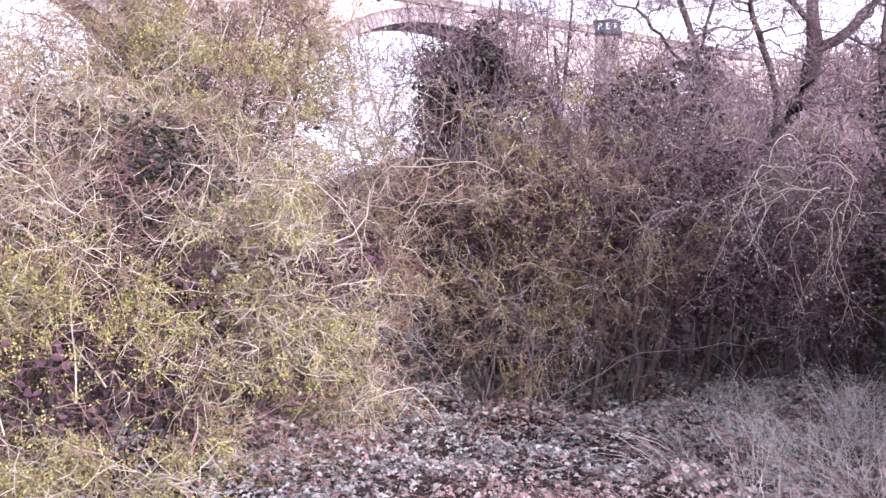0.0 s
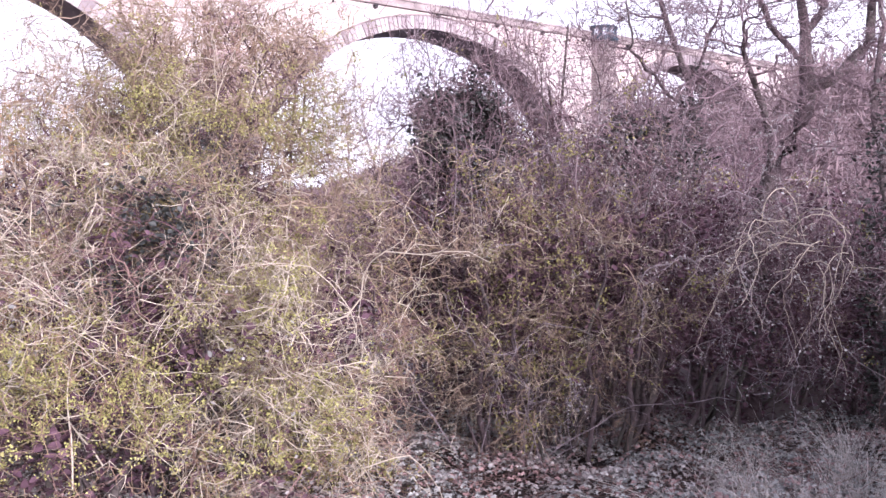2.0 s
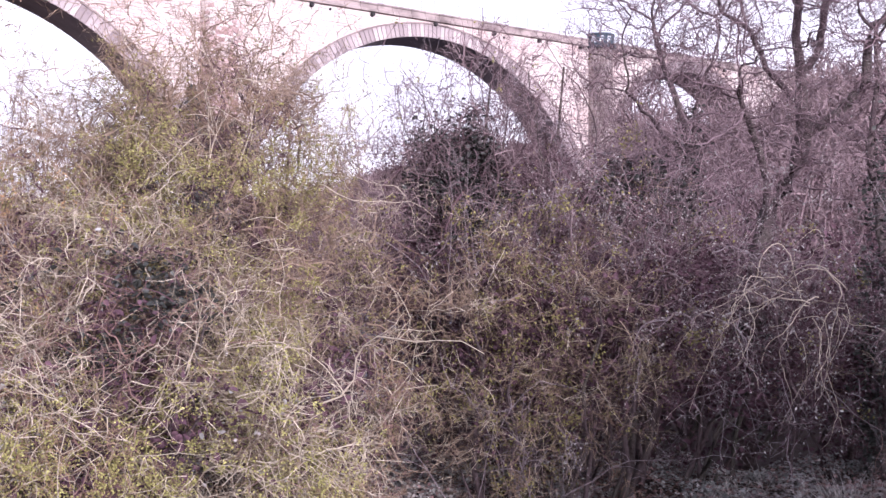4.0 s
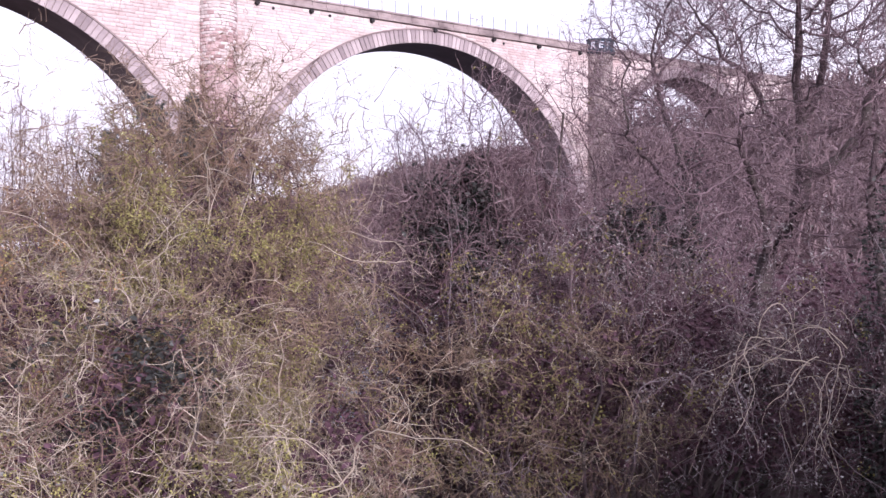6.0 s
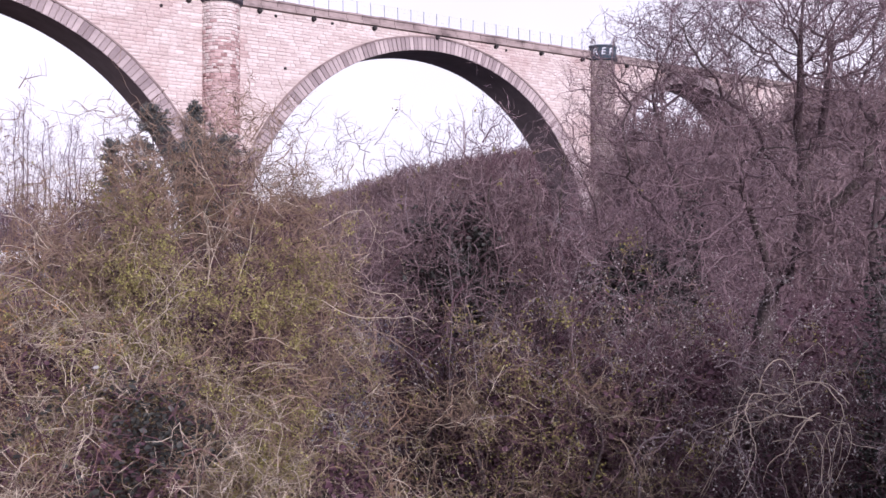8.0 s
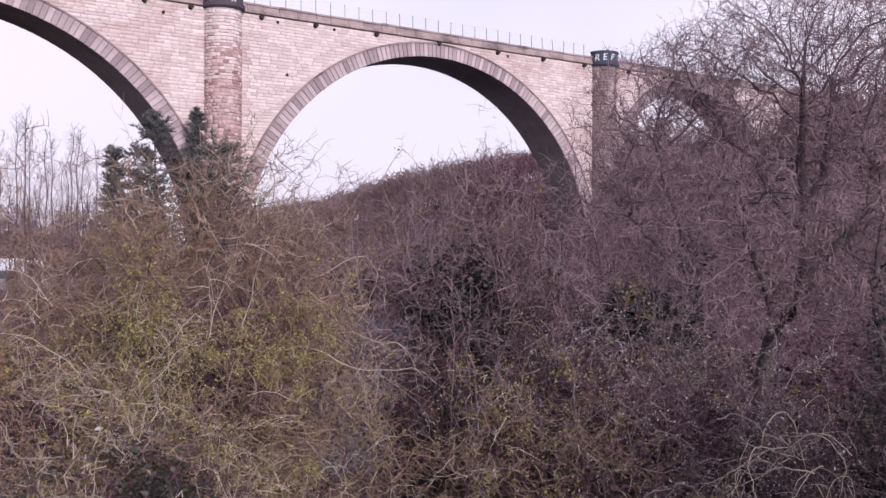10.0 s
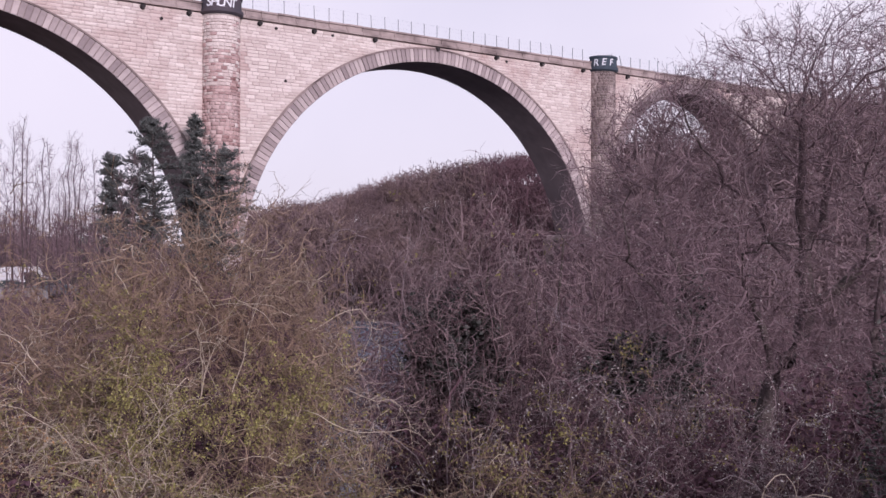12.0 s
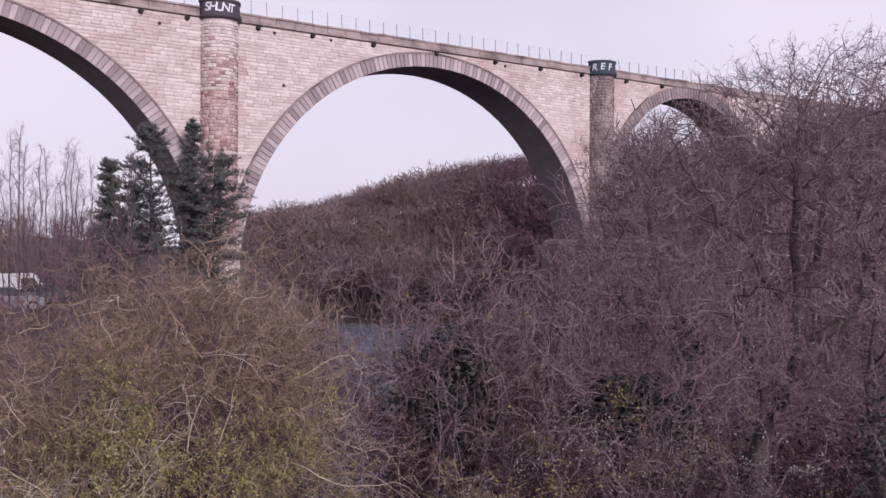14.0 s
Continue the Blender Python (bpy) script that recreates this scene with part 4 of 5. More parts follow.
for i, (x, y, z, rx, rz, cnt) in enumerate(((0.15, 12.0, 3.95, 1.15, 1.75, 1200), (1.2, 12.2, 3.8, 1.0, 1.7, 850), (-0.95, 12.0, 3.6, 1.0, 1.6, 330))):
    g_rng = np.random.default_rng(250 + i)
    fork = [[(x, y, -0.1), (x + 0.05, y, 0.8), (x - 0.03, y, 1.7), (x + 0.02, y, 2.4)]]
    for j in range(5):
        a_ = j * 1.257 + g_rng.uniform(0, 1)
        fork.append([(x, y, 1.3 + 0.2 * j), (x + 0.3 * rx * math.cos(a_), y + 0.3 * math.sin(a_), 2.0 + 0.2 * j), (x + 0.55 * rx * math.cos(a_), y + 0.5 * math.sin(a_), 2.9 + 0.15 * j)])
    grown("bare_shrub", "leafless shrub of spreading grey stems with fine upright twigs", "bush", fork, in_ball([(x, y, z, rx, 1.15, rz)], cnt, g_rng), 260 + i,
          M_BARK, M_TWIG_SHRUB, tip=0.0036, step=0.13, reach=1.2, kill=0.2, jitter=0.22, up=0.22, thick=0.014, per=2, l0=0.2, l1=0.5, twig_r=0.0034, lift=0.5, buds=0.05, bud=0.01, side=5)
bush("ivy_mound", "dark ivy column smothering a dead stem", "ivy", [(-0.05, 12.0, 3.65, 0.6, 0.5, 0.8)], 26,
     [(420, 0.6, 1.0, 0.4, 0.8, 0.0036, 0.8, M_TWIG_OAK, "twigwork")], [(3000, 4, 0.05, 0.06, M_IVY, "foliage", 0.4, 1.02)], stems=5, at=(-0.05, 12.0, 0), clump=0.3)
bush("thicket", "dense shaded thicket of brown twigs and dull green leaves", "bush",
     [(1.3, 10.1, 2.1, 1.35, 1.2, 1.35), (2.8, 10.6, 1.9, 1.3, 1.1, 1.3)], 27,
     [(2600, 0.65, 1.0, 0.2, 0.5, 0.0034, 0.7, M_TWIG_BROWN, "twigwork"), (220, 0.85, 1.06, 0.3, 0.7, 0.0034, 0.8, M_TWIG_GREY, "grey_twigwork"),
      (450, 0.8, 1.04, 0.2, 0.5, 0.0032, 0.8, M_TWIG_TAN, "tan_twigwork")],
     [(1200, 7, 0.018, 0.04, M_LEAF_GREEN, "green_foliage", 0.8, 1.03), (3600, 5, 0.045, 0.08, M_SHADE_FILL, "shade_filling", 0.2, 0.88)],
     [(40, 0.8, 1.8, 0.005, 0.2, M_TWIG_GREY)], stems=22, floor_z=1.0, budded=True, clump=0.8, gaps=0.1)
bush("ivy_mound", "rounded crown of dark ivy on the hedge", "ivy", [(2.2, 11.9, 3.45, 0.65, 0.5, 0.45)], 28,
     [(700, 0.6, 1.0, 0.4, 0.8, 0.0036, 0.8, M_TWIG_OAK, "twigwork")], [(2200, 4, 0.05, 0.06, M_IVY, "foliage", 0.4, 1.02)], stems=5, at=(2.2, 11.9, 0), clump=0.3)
bush("thicket", "dark thicket beneath the oak, filled with shade-coloured leaves", "bush",
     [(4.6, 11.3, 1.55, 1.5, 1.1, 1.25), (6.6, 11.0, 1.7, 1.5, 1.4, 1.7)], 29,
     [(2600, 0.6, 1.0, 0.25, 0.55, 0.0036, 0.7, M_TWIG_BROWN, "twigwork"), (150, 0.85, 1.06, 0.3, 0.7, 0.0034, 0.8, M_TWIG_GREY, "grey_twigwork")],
     [(3600, 5, 0.045, 0.08, M_SHADE_FILL, "shade_filling", 0.2, 0.95)],
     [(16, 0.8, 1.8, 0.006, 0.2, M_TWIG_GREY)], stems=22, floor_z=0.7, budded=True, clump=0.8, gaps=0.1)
def shoots(seed, label, at, cnt, box, l0, l1):
    """Thin budded shoots that stand up out of the hedge."""
    rng = np.random.default_rng(seed)
    ob = thing("hedge_shoots", label, "shoots", at)
    lo, hi = np.array(box[0]), np.array(box[1])
    p = lo + rng.random((cnt, 3)) * (hi - lo) - at
    a, ar, c, cr = sprigs(p, rng.normal(size=p.shape) * [0.5, 0.5, 0.2] + [0, -0.1, 0.9], rng, l0, l1, 0.0034, 7, 0.08, 0.26, 0.10)
    mass("twigwork", join(strands(a, ar), hairs(c, cr * 1.25, rng)), M_TWIG_GREY, ob)
    live = rng.random(cnt) < 0.55      # the budding ones
    live7 = np.repeat(live, 7)
    tip = np.concatenate([c[live7][:, 2], c[live7][:, 1], a[live][:, 2], a[live][:, 3], a[live][:, 4]])
    tip = np.repeat(tip, 2, 0) + rng.normal(size=(len(tip) * 2, 3)) * 0.014
    mass("budding", blades(tip, rng.uniform(0.009, 0.020, len(tip)), rng, long=1.8), M_BUD, ob)


shoots(48, "sparse upright shoots with pale grey buds above the hedge", (2.8, 10.0, 2.8), 60, ((0.9, 8.9, 2.2), (5.2, 11.2, 3.4)), 0.6, 1.2)
for i, (x, y, z, rx, ry, rz, cnt) in enumerate(((1.5, 9.5, 2.75, 0.9, 0.75, 1.15, 300), (2.55, 9.9, 2.9, 0.95, 0.75, 1.1, 280), (3.7, 10.2, 2.3, 0.9, 0.7, 0.8, 170))):
    g_rng = np.random.default_rng(270 + i)
    fork = [[(x, y + 0.5, -0.1), (x, y + 0.4, 0.8), (x + 0.05, y + 0.3, 1.7)]]
    for j in range(4):
        a_ = j * 1.57 + g_rng.uniform(0, 1)
        fork.append([(x, y + 0.35, 1.2), (x + 0.35 * math.cos(a_), y + 0.25 + 0.3 * math.sin(a_), 1.9), (x + 0.6 * math.cos(a_), y + 0.1 + 0.5 * math.sin(a_), 2.6)])
    grown("budding_shrub", "shaded shrub of crooked grey twigs set with pale buds", "bush", fork, in_ball([(x, y, z, rx, ry, rz)], cnt, g_rng), 280 + i,
          M_BARK, M_TWIG_SHRUB, tip=0.0036, step=0.12, reach=1.2, kill=0.22, jitter=0.4, up=0.1, thick=0.014, per=1, l0=0.18, l1=0.5, twig_r=0.003, lift=0.25, buds=0.42, bud=0.0125)
# low filling that carries the dark under the hedge in its colour
bush("undergrowth", "dark low filling of leaves and stems for the shade under the hedge", "undergrowth",
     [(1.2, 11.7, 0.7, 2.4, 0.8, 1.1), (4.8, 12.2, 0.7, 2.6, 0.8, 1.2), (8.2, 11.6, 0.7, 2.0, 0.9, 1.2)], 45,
     [(500, 0.3, 1.0, 0.3, 0.7, 0.0036, 0.5, M_TWIG_BROWN, "twigwork")], [(2600, 5, 0.055, 0.09, M_SHADE_FILL, "shade_filling", 0.2, 1.0)], stems=10)
# thickets added at the back, so that no light comes through the hedge
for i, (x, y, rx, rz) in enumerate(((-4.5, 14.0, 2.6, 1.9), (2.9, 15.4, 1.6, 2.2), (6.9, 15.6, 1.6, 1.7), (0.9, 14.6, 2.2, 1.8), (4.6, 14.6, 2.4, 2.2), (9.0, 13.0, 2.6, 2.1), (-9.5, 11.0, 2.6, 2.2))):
    bush("thicket", "dark bare thicket added behind the hedge to block light", "bush", [(x, y, rz * 0.95, rx, 1.4, rz)], 30 + i,
         [(750, 0.5, 1.0, 0.3, 0.7, 0.0045, 0.7, M_TWIG_BROWN, "twigwork")], [(900, 5, 0.075, 0.11, M_SHADE_FILL, "shade_filling", 0.2, 0.95)], stems=12)
bush("bare_shrub", "low brown shrub filling the dip behind the hedge", "bush", [(-1.5, 17.0, 1.5, 1.4, 1.2, 1.65), (0.2, 16.5, 1.5, 1.2, 1.0, 1.6)], 46,
     [(3600, 0.4, 1.02, 0.25, 0.6, 0.0042, 0.7, M_TWIG_BROWN, "twigwork"), (300, 0.8, 1.04, 0.3, 0.6, 0.0042, 0.8, M_TWIG_GREY, "grey_twigwork")],
     [(900, 5, 0.045, 0.08, M_SHADE_FILL, "shade_filling", 0.2, 0.85)], stems=12)
bush("bare_shrub", "straw-coloured shrub of fine drooping twigs with a few olive leaves", "bush", [(0.3, 9.7, 1.55, 0.75, 0.8, 1.35), (1.1, 9.5, 1.9, 0.7, 0.6, 0.9)], 47,
     [(350, 0.65, 1.03, 0.2, 0.5, 0.0032, 0.6, M_TWIG_PALE, "pale_twigwork"), (1500, 0.6, 1.03, 0.2, 0.5, 0.0032, 0.6, M_TWIG_HAW, "twigwork")],
     [(1500, 6, 0.017, 0.04, M_LEAF_GREEN, "green_foliage", 0.8, 1.03), (500, 5, 0.042, 0.08, M_SHADE_FILL, "shade_filling", 0.2, 0.8)],
     [(18, 0.6, 1.2, 0.0045, 0.2, M_TWIG_TAN)], stems=14)

# tall bushes added out of view, to keep the sun off the right of the hedge
for i, (x, y, top) in enumerate(((9.4, 3.0, 5.9), (8.5, 0.4, 6.8), (7.4, -2.0, 6.6), (11.5, 6.0, 5.4), (10.5, -3.8, 7.2))):
    bush("unseen_shade_bush", "tall leafy bush added out of view to shade the hedge", "bush", [(x, y, top / 2, 1.5, 1.6, top / 2)], 200 + i,
         [(250, 0.4, 0.95, 0.4, 0.8, 0.006, 0.7, M_TWIG_BROWN, "twigwork")], [(800, 6, 0.14, 0.22, M_LEAF_GREEN, "foliage", 0.3, 1.0)], stems=10)
# ---------------------------------------------------------------- oak with hanging branches
rng_o = np.random.default_rng(41)
oak_marks = np.concatenate([
    in_ball([(4.2, 12.0, 6.1, 1.9, 2.1, 1.9), (5.9, 12.0, 6.3, 1.9, 2.0, 1.9), (3.5, 10.8, 5.0, 1.5, 1.6, 1.1), (5.0, 10.6, 6.6, 1.3, 1.2, 1.2)], 1900, rng_o),
    in_ball([(4.0, 12.0, 7.15, 1.4, 1.5, 0.8), (5.2, 12.0, 7.45, 1.5, 1.6, 0.8), (6.6, 12.0, 7.4, 1.4, 1.6, 0.8), (3.0, 12.2, 6.8, 1.0, 1.3, 0.6)], 2600, rng_o, 0.4),
    in_ball([(3.1, 11.4, 4.2, 1.2, 1.2, 0.8), (5.3, 11.3, 4.1, 1.5, 1.2, 0.9)], 900, rng_o)])
oak_ob, _, rng_o = grown("oak_tree", "gnarled leafless oak leaning out of the hedge", "tree",
    [[(3.7, 12.2, -0.15), (3.72, 12.15, 1.5), (3.8, 12.1, 2.7), (3.88, 12.1, 3.3), (4.15, 12.1, 3.7), (4.36, 12.1, 4.05), (4.37, 12.1, 4.6), (4.33, 12.1, 5.1)],
     [(4.38, 12.1, 4.35), (4.75, 12.0, 4.55), (5.08, 11.9, 5.0), (5.15, 12.0, 5.7)],
     [(4.36, 12.1, 4.7), (3.95, 12.1, 5.1), (3.6, 12.0, 5.7)],
     [(4.33, 12.1, 5.05), (4.6, 12.2, 5.5), (4.7, 12.2, 6.2)],
     [(4.33, 12.1, 5.1), (4.2, 12.0, 5.6), (4.25, 11.8, 6.3)],
     [(3.88, 12.1, 3.3), (3.86, 12.0, 3.7), (3.66, 11.8, 4.2), (3.35, 11.5, 4.7)]],
    oak_marks[oak_marks[:, 2] > 3.2], 41, M_OAK, M_TWIG_OAK, tip=0.0038, step=0.12, reach=1.1, kill=0.19, jitter=0.45, up=0.06, per=2, l0=0.12, l1=0.40, twig_r=0.0029, lift=0.35, buds=0.09, bud=0.011, power=2.02)
p_ivy, _ = in_blobs([(0.05, 0, 1.6, 0.3, 0.3, 1.3)], 800, rng_o, 0.5, 1.0)
mass("ivy_cover", ovals(p_ivy, rng_o.uniform(0.035, 0.07, len(p_ivy)), rng_o), M_IVY, oak_ob)
slim_marks = in_ball([(2.75, 12.9, 6.1, 1.35, 1.4, 1.25), (3.3, 12.3, 6.6, 1.0, 1.1, 1.0), (2.1, 12.2, 5.4, 0.9, 1.0, 0.8)], 1500, rng_o)
stem_ob, _, _ = grown("oak_tree", "slender ivy-clad tree standing in the hedge", "tree",
    [[(3.0, 12.4, -0.15), (3.03, 12.4, 1.5), (2.95, 12.4, 3.0), (2.98, 12.4, 4.4), (3.2, 12.4, 5.2)],
     [(2.98, 12.4, 4.4), (2.75, 12.5, 5.0), (2.6, 12.7, 5.7)],
     [(2.97, 12.4, 4.0), (2.5, 12.3, 4.5), (2.1, 12.2, 4.9)]],
    slim_marks[slim_marks[:, 2] > 4.4], 43, M_OAK, M_TWIG_OAK, tip=0.0044, step=0.13, reach=1.1, kill=0.21, jitter=0.45, up=0.06, per=2, l0=0.12, l1=0.38, twig_r=0.003, lift=0.35, buds=0.1, bud=0.012)
p_ivy, _ = in_blobs([(0.0, 0, 3.2, 0.2, 0.2, 1.3), (0.0, 0, 4.2, 0.24, 0.22, 0.55)], 900, rng_o, 0.4, 1.0)
mass("ivy_cover", ovals(p_ivy, rng_o.uniform(0.035, 0.06, len(p_ivy)), rng_o), M_IVY, stem_ob)
edge_marks = in_ball([(5.0, 10.8, 6.3, 1.3, 1.2, 1.3), (5.6, 10.6, 4.9, 1.2, 1.0, 1.0)], 900, rng_o)
edge_ob, _, _ = grown("oak_tree", "dark ivy-clad tree at the edge of the hedge", "tree",
    [[(4.8, 10.8, -0.15), (4.7, 10.8, 1.2), (4.86, 10.8, 2.4), (4.74, 10.8, 3.3), (4.6, 10.8, 4.1), (4.74, 10.8, 4.8), (4.7, 10.8, 5.4)], [(4.62, 10.8, 4.2), (5.0, 10.7, 4.7), (5.4, 10.6, 5.2)], [(4.86, 10.8, 2.5), (4.6, 10.7, 2.9), (4.2, 10.6, 3.3)]],
    edge_marks, 53, M_OAK, M_TWIG_OAK, tip=0.0044, step=0.13, reach=1.1, kill=0.22, jitter=0.45, up=0.06, per=2, l0=0.12, l1=0.34, twig_r=0.003, lift=0.35, buds=0.1, bud=0.012)
p_ivy, _ = in_blobs([(-0.05, 0, 2.3, 0.26, 0.26, 2.3), (0.15, 0, 1.0, 0.5, 0.4, 1.0)], 3000, rng_o, 0.5, 1.0)
mass("ivy_cover", ovals(p_ivy, rng_o.uniform(0.035, 0.06, len(p_ivy)), rng_o), M_IVY, edge_ob)


def hanging(at, seed, count, fall, spread, label):
    """Long twisted branches that arch out of the hedge and hang down in a curtain."""
    rng = np.random.default_rng(seed)
    ob = thing("weeping_branch", label, "branch", at)
    ob["group"] = "weeping branches"
    st = rng.normal(size=(count, 3)) * [0.2, 0.1, 0.12] * spread
    an = rng.uniform(-3.3, 0.2, count)
    way = np.stack([np.cos(an) * 0.9, np.sin(an) * 0.55, rng.uniform(-0.1, 0.7, count)], 1)
    pts, rad = wander(st, way, rng.uniform(0.5, 1.0, count) * fall, 20, rng, 0.27, 0.15, 0.0058 * rng.uniform(0.6, 1.3, count), 0.35)
    each("main_stem", pts, rad, 5, M_TWIG_PALE if seed < 62 else M_TWIG_GREY, ob)
    s2 = pts[:, 2:].reshape(-1, 3)
    p2, r2 = wander(s2, rng.normal(size=s2.shape) * [1, 0.8, 0.4] - [0, 0, 0.5], rng.uniform(0.08, 0.36, len(s2)), 6, rng, 0.4, 0.12, 0.0038, 0.4)
    mass("side_twigwork", strands(p2, r2, 3), M_TWIG_SHRUB, ob)
    tip = p2[:, 2:].reshape(-1, 3)
    tip = tip[rng.random(len(tip)) < 0.45]
    mass("budding", blades(tip, rng.uniform(0.012, 0.024, len(tip)), rng, long=1.8), M_BUD, ob)


for i, (x, y, z, c, fall, sp) in enumerate(((3.0, 9.2, 2.45, 15, 1.9, 1), (3.45, 9.1, 2.3, 10, 1.7, 1), (2.2, 9.2, 2.3, 7, 1.3, 1.5), (4.3, 9.6, 2.4, 6, 1.6, 1.5))):
    hanging((x, y, z), 60 + i, c, fall, sp, "pale twisted branches hanging down in a curtain")

# tall grey wands above the bushes
for i, (x, y, z, n, ln, m) in enumerate(((0.0, 11.3, 2.2, 9, 1.9, M_TWIG_GREY), (-2.7, 8.8, 3.7, 3, 1.1, M_TWIG_PALE), (-3.2, 6.0, 0.8, 6, 1.3, M_TWIG_PALE), (0.4, 9.4, 0.2, 14, 1.6, M_TWIG_GREY), (5.3, 8.6, 0.1, 40, 1.5, M_TWIG_RED), (6.4, 9.0, 0.1, 40, 1.6, M_TWIG_RED))):
    rngw = np.random.default_rng(80 + i)
    ob = thing("wand_cluster", "cluster of long pale bare shoots" if m is not M_TWIG_RED else "cluster of thin red-brown shoots", "shoots", (x, y, z))
    st = rngw.normal(size=(n, 3)) * [0.35, 0.25, 0.1]
    pts, rad = wander(st, rngw.normal(size=(n, 3)) * [0.5, 0.3, 0.2] + [0, 0, 1], rngw.uniform(0.7, 1.1, n) * ln, 9, rngw, 0.13, 0.06, 0.007 if m is not M_TWIG_RED else 0.005, 0.3)
    each("shoot", pts, rad, 5, m, ob)
    s2 = np.repeat(pts[:, 3:].reshape(-1, 3), 2, 0)
    p2, r2 = wander(s2, rngw.normal(size=s2.shape) + [0, 0, 0.4], rngw.uniform(0.15, 0.5, len(s2)), 5, rngw, 0.2, 0.05, 0.004, 0.4)
    mass("side_twigwork", strands(p2, r2, 3), m, ob)

# ---------------------------------------------------------------- carpet of brambles and dry grass
rng = np.random.default_rng(90)


def carpet_level(x, y):
    return 0.12 + 0.16 * (np.sin(x * 1.7 + y) * np.cos(y * 1.3 - x * 0.6) + 1) * 0.5 + 0.1 * np.sin(x * 4.1) * np.sin(y * 3.7) + 0.12


n = 62000
x, y = rng.uniform(-4.5, 7.5, n), np.where(rng.random(n) < 0.85, rng.uniform(4.4, 11.6, n), rng.uniform(-3.5, 4.4, n))
z = carpet_level(x, y) * rng.uniform(0.35, 1.0, n) ** 0.5
p = np.stack([x, y, z], 1)
red = rng.random(n) < 0.24 + 0.30 * (np.sin(x * 2.3 + 1) * np.cos(y * 2.1) > 0.3)
carpet = thing("bramble_carpet", "low carpet of bramble leaves, grey-green and bronze", "bramble", (0, 7, 0))
carpet["kind"] = "stuff"
off = np.array([0, 7, 0])
mass("foliage", trefoils(p[~red] - off, rng.uniform(0.026, 0.052, (~red).sum()), rng), M_BRAMBLE, carpet)
mass("bronze_foliage", trefoils(p[red] - off, rng.uniform(0.024, 0.046, red.sum()), rng), M_BRAMBLE_RED, carpet)
n = 2600
x, y = rng.uniform(-5, 7.5, n), rng.uniform(3.6, 11, n)
pts, rad = wander(np.stack([x, y, carpet_level(x, y) * 0.5], 1), rng.normal(size=(n, 3)) * [1, 1, 0.3] + [0, 0, 0.5], rng.uniform(0.3, 0.9, n), 6, rng, 0.2, 0.22, 0.004)
mesh_object("stemwork", *strands(pts - off, rad), M_TWIG_RED, carpet)
grass = thing("dry_grass", "bleached dry grass leaning over the brambles", "grass", (3, 8, 0))
grass["kind"] = "stuff"
tuft = np.stack([rng.uniform(1.2, 6.5, 90), rng.uniform(5.2, 9.6, 90)], 1)
tuft = tuft[tuft[:, 0] > 1.0 + 0.25 * (tuft[:, 1] - 5)]
n = len(tuft) * 26
cx = np.repeat(tuft[:, 0], 26) + rng.normal(size=n) * 0.07
cy = np.repeat(tuft[:, 1], 26) + rng.normal(size=n) * 0.07
lean = np.repeat(rng.normal(size=(len(tuft), 3)) * [0.5, 0.3, 0.1], 26, 0)
pts, rad = wander(np.stack([cx, cy, np.full(n, 0.02)], 1), rng.normal(size=(n, 3)) * 0.22 + lean + [-0.3, 0, 1], rng.uniform(0.35, 0.95, n), 6, rng, 0.08, 0.17, 0.003)
mesh_object("blade_mass", *strands(pts - [3, 8, 0], rad), M_GRASS, grass)


# ---------------------------------------------------------------- trees of the valley
def bare_tree_meshes(seed, tall, crown, depth, kids, thin=0.012, slim=False):
    rng = np.random.default_rng(seed)
    out = []
    if slim:
        pts = np.array([(0.02 * i * rng.normal(), 0.02 * i * rng.normal(), tall * i / 8) for i in range(9)])
        rad = np.linspace(0.075, 0.014, 9)
        trunk = (pts[None], rad[None])
        n = 52
        f = rng.uniform(0.2, 1, n)
        st = np.stack([np.interp(f * tall, pts[:, 2], pts[:, j]) for j in range(3)], 1)
        p2, r2 = wander(st, rng.normal(size=(n, 3)) * [0.6, 0.6, 0.2] + [0, 0, 1.0], (1.15 - f) * tall * 0.28, 5, rng, 0.10, -0.05, 0.016, 0.35)
        s3 = p2[:, 1:].reshape(-1, 3)
        p3, r3 = wander(s3, rng.normal(size=s3.shape) + [0, 0, 0.8], rng.uniform(0.3, 0.9, len(s3)), 4, rng, 0.15, -0.03, 0.0075, 0.5)
        return trunk, [(p2, r2), (p3, r3)]
    h = tall * 0.22
    trunk = (np.array([[(0, 0, -0.3), (0.05, 0, h * 0.5), (-0.04, 0.06, h)]]), np.array([[0.016, 0.013, 0.011]]) * tall)
    for i in range(5):
        a = i * 1.26 + rng.uniform(0, 1)
        rough_grow(rng, (0, 0, h * rng.uniform(0.5, 1)), (math.cos(a) * crown, math.sin(a) * crown, 1.0), tall * 0.36, 0.0075 * tall, depth, kids, out, 0.62, 0.3, 5, 0.66, 0.24)
    p2 = np.array([p for p, _ in out])
    r2 = np.maximum(np.array([r for _, r in out]) * 0.8, thin)
    s3 = p2[:, 2:].reshape(-1, 3)
    p3, r3 = wander(s3, rng.normal(size=s3.shape) * 0.8 + [0, 0, 0.45], rng.uniform(0.25, 0.75, len(s3)), 2, rng, 0.25, 0, 0.008, 0.5)
    return trunk, [(p2, r2), (p3, r3)]


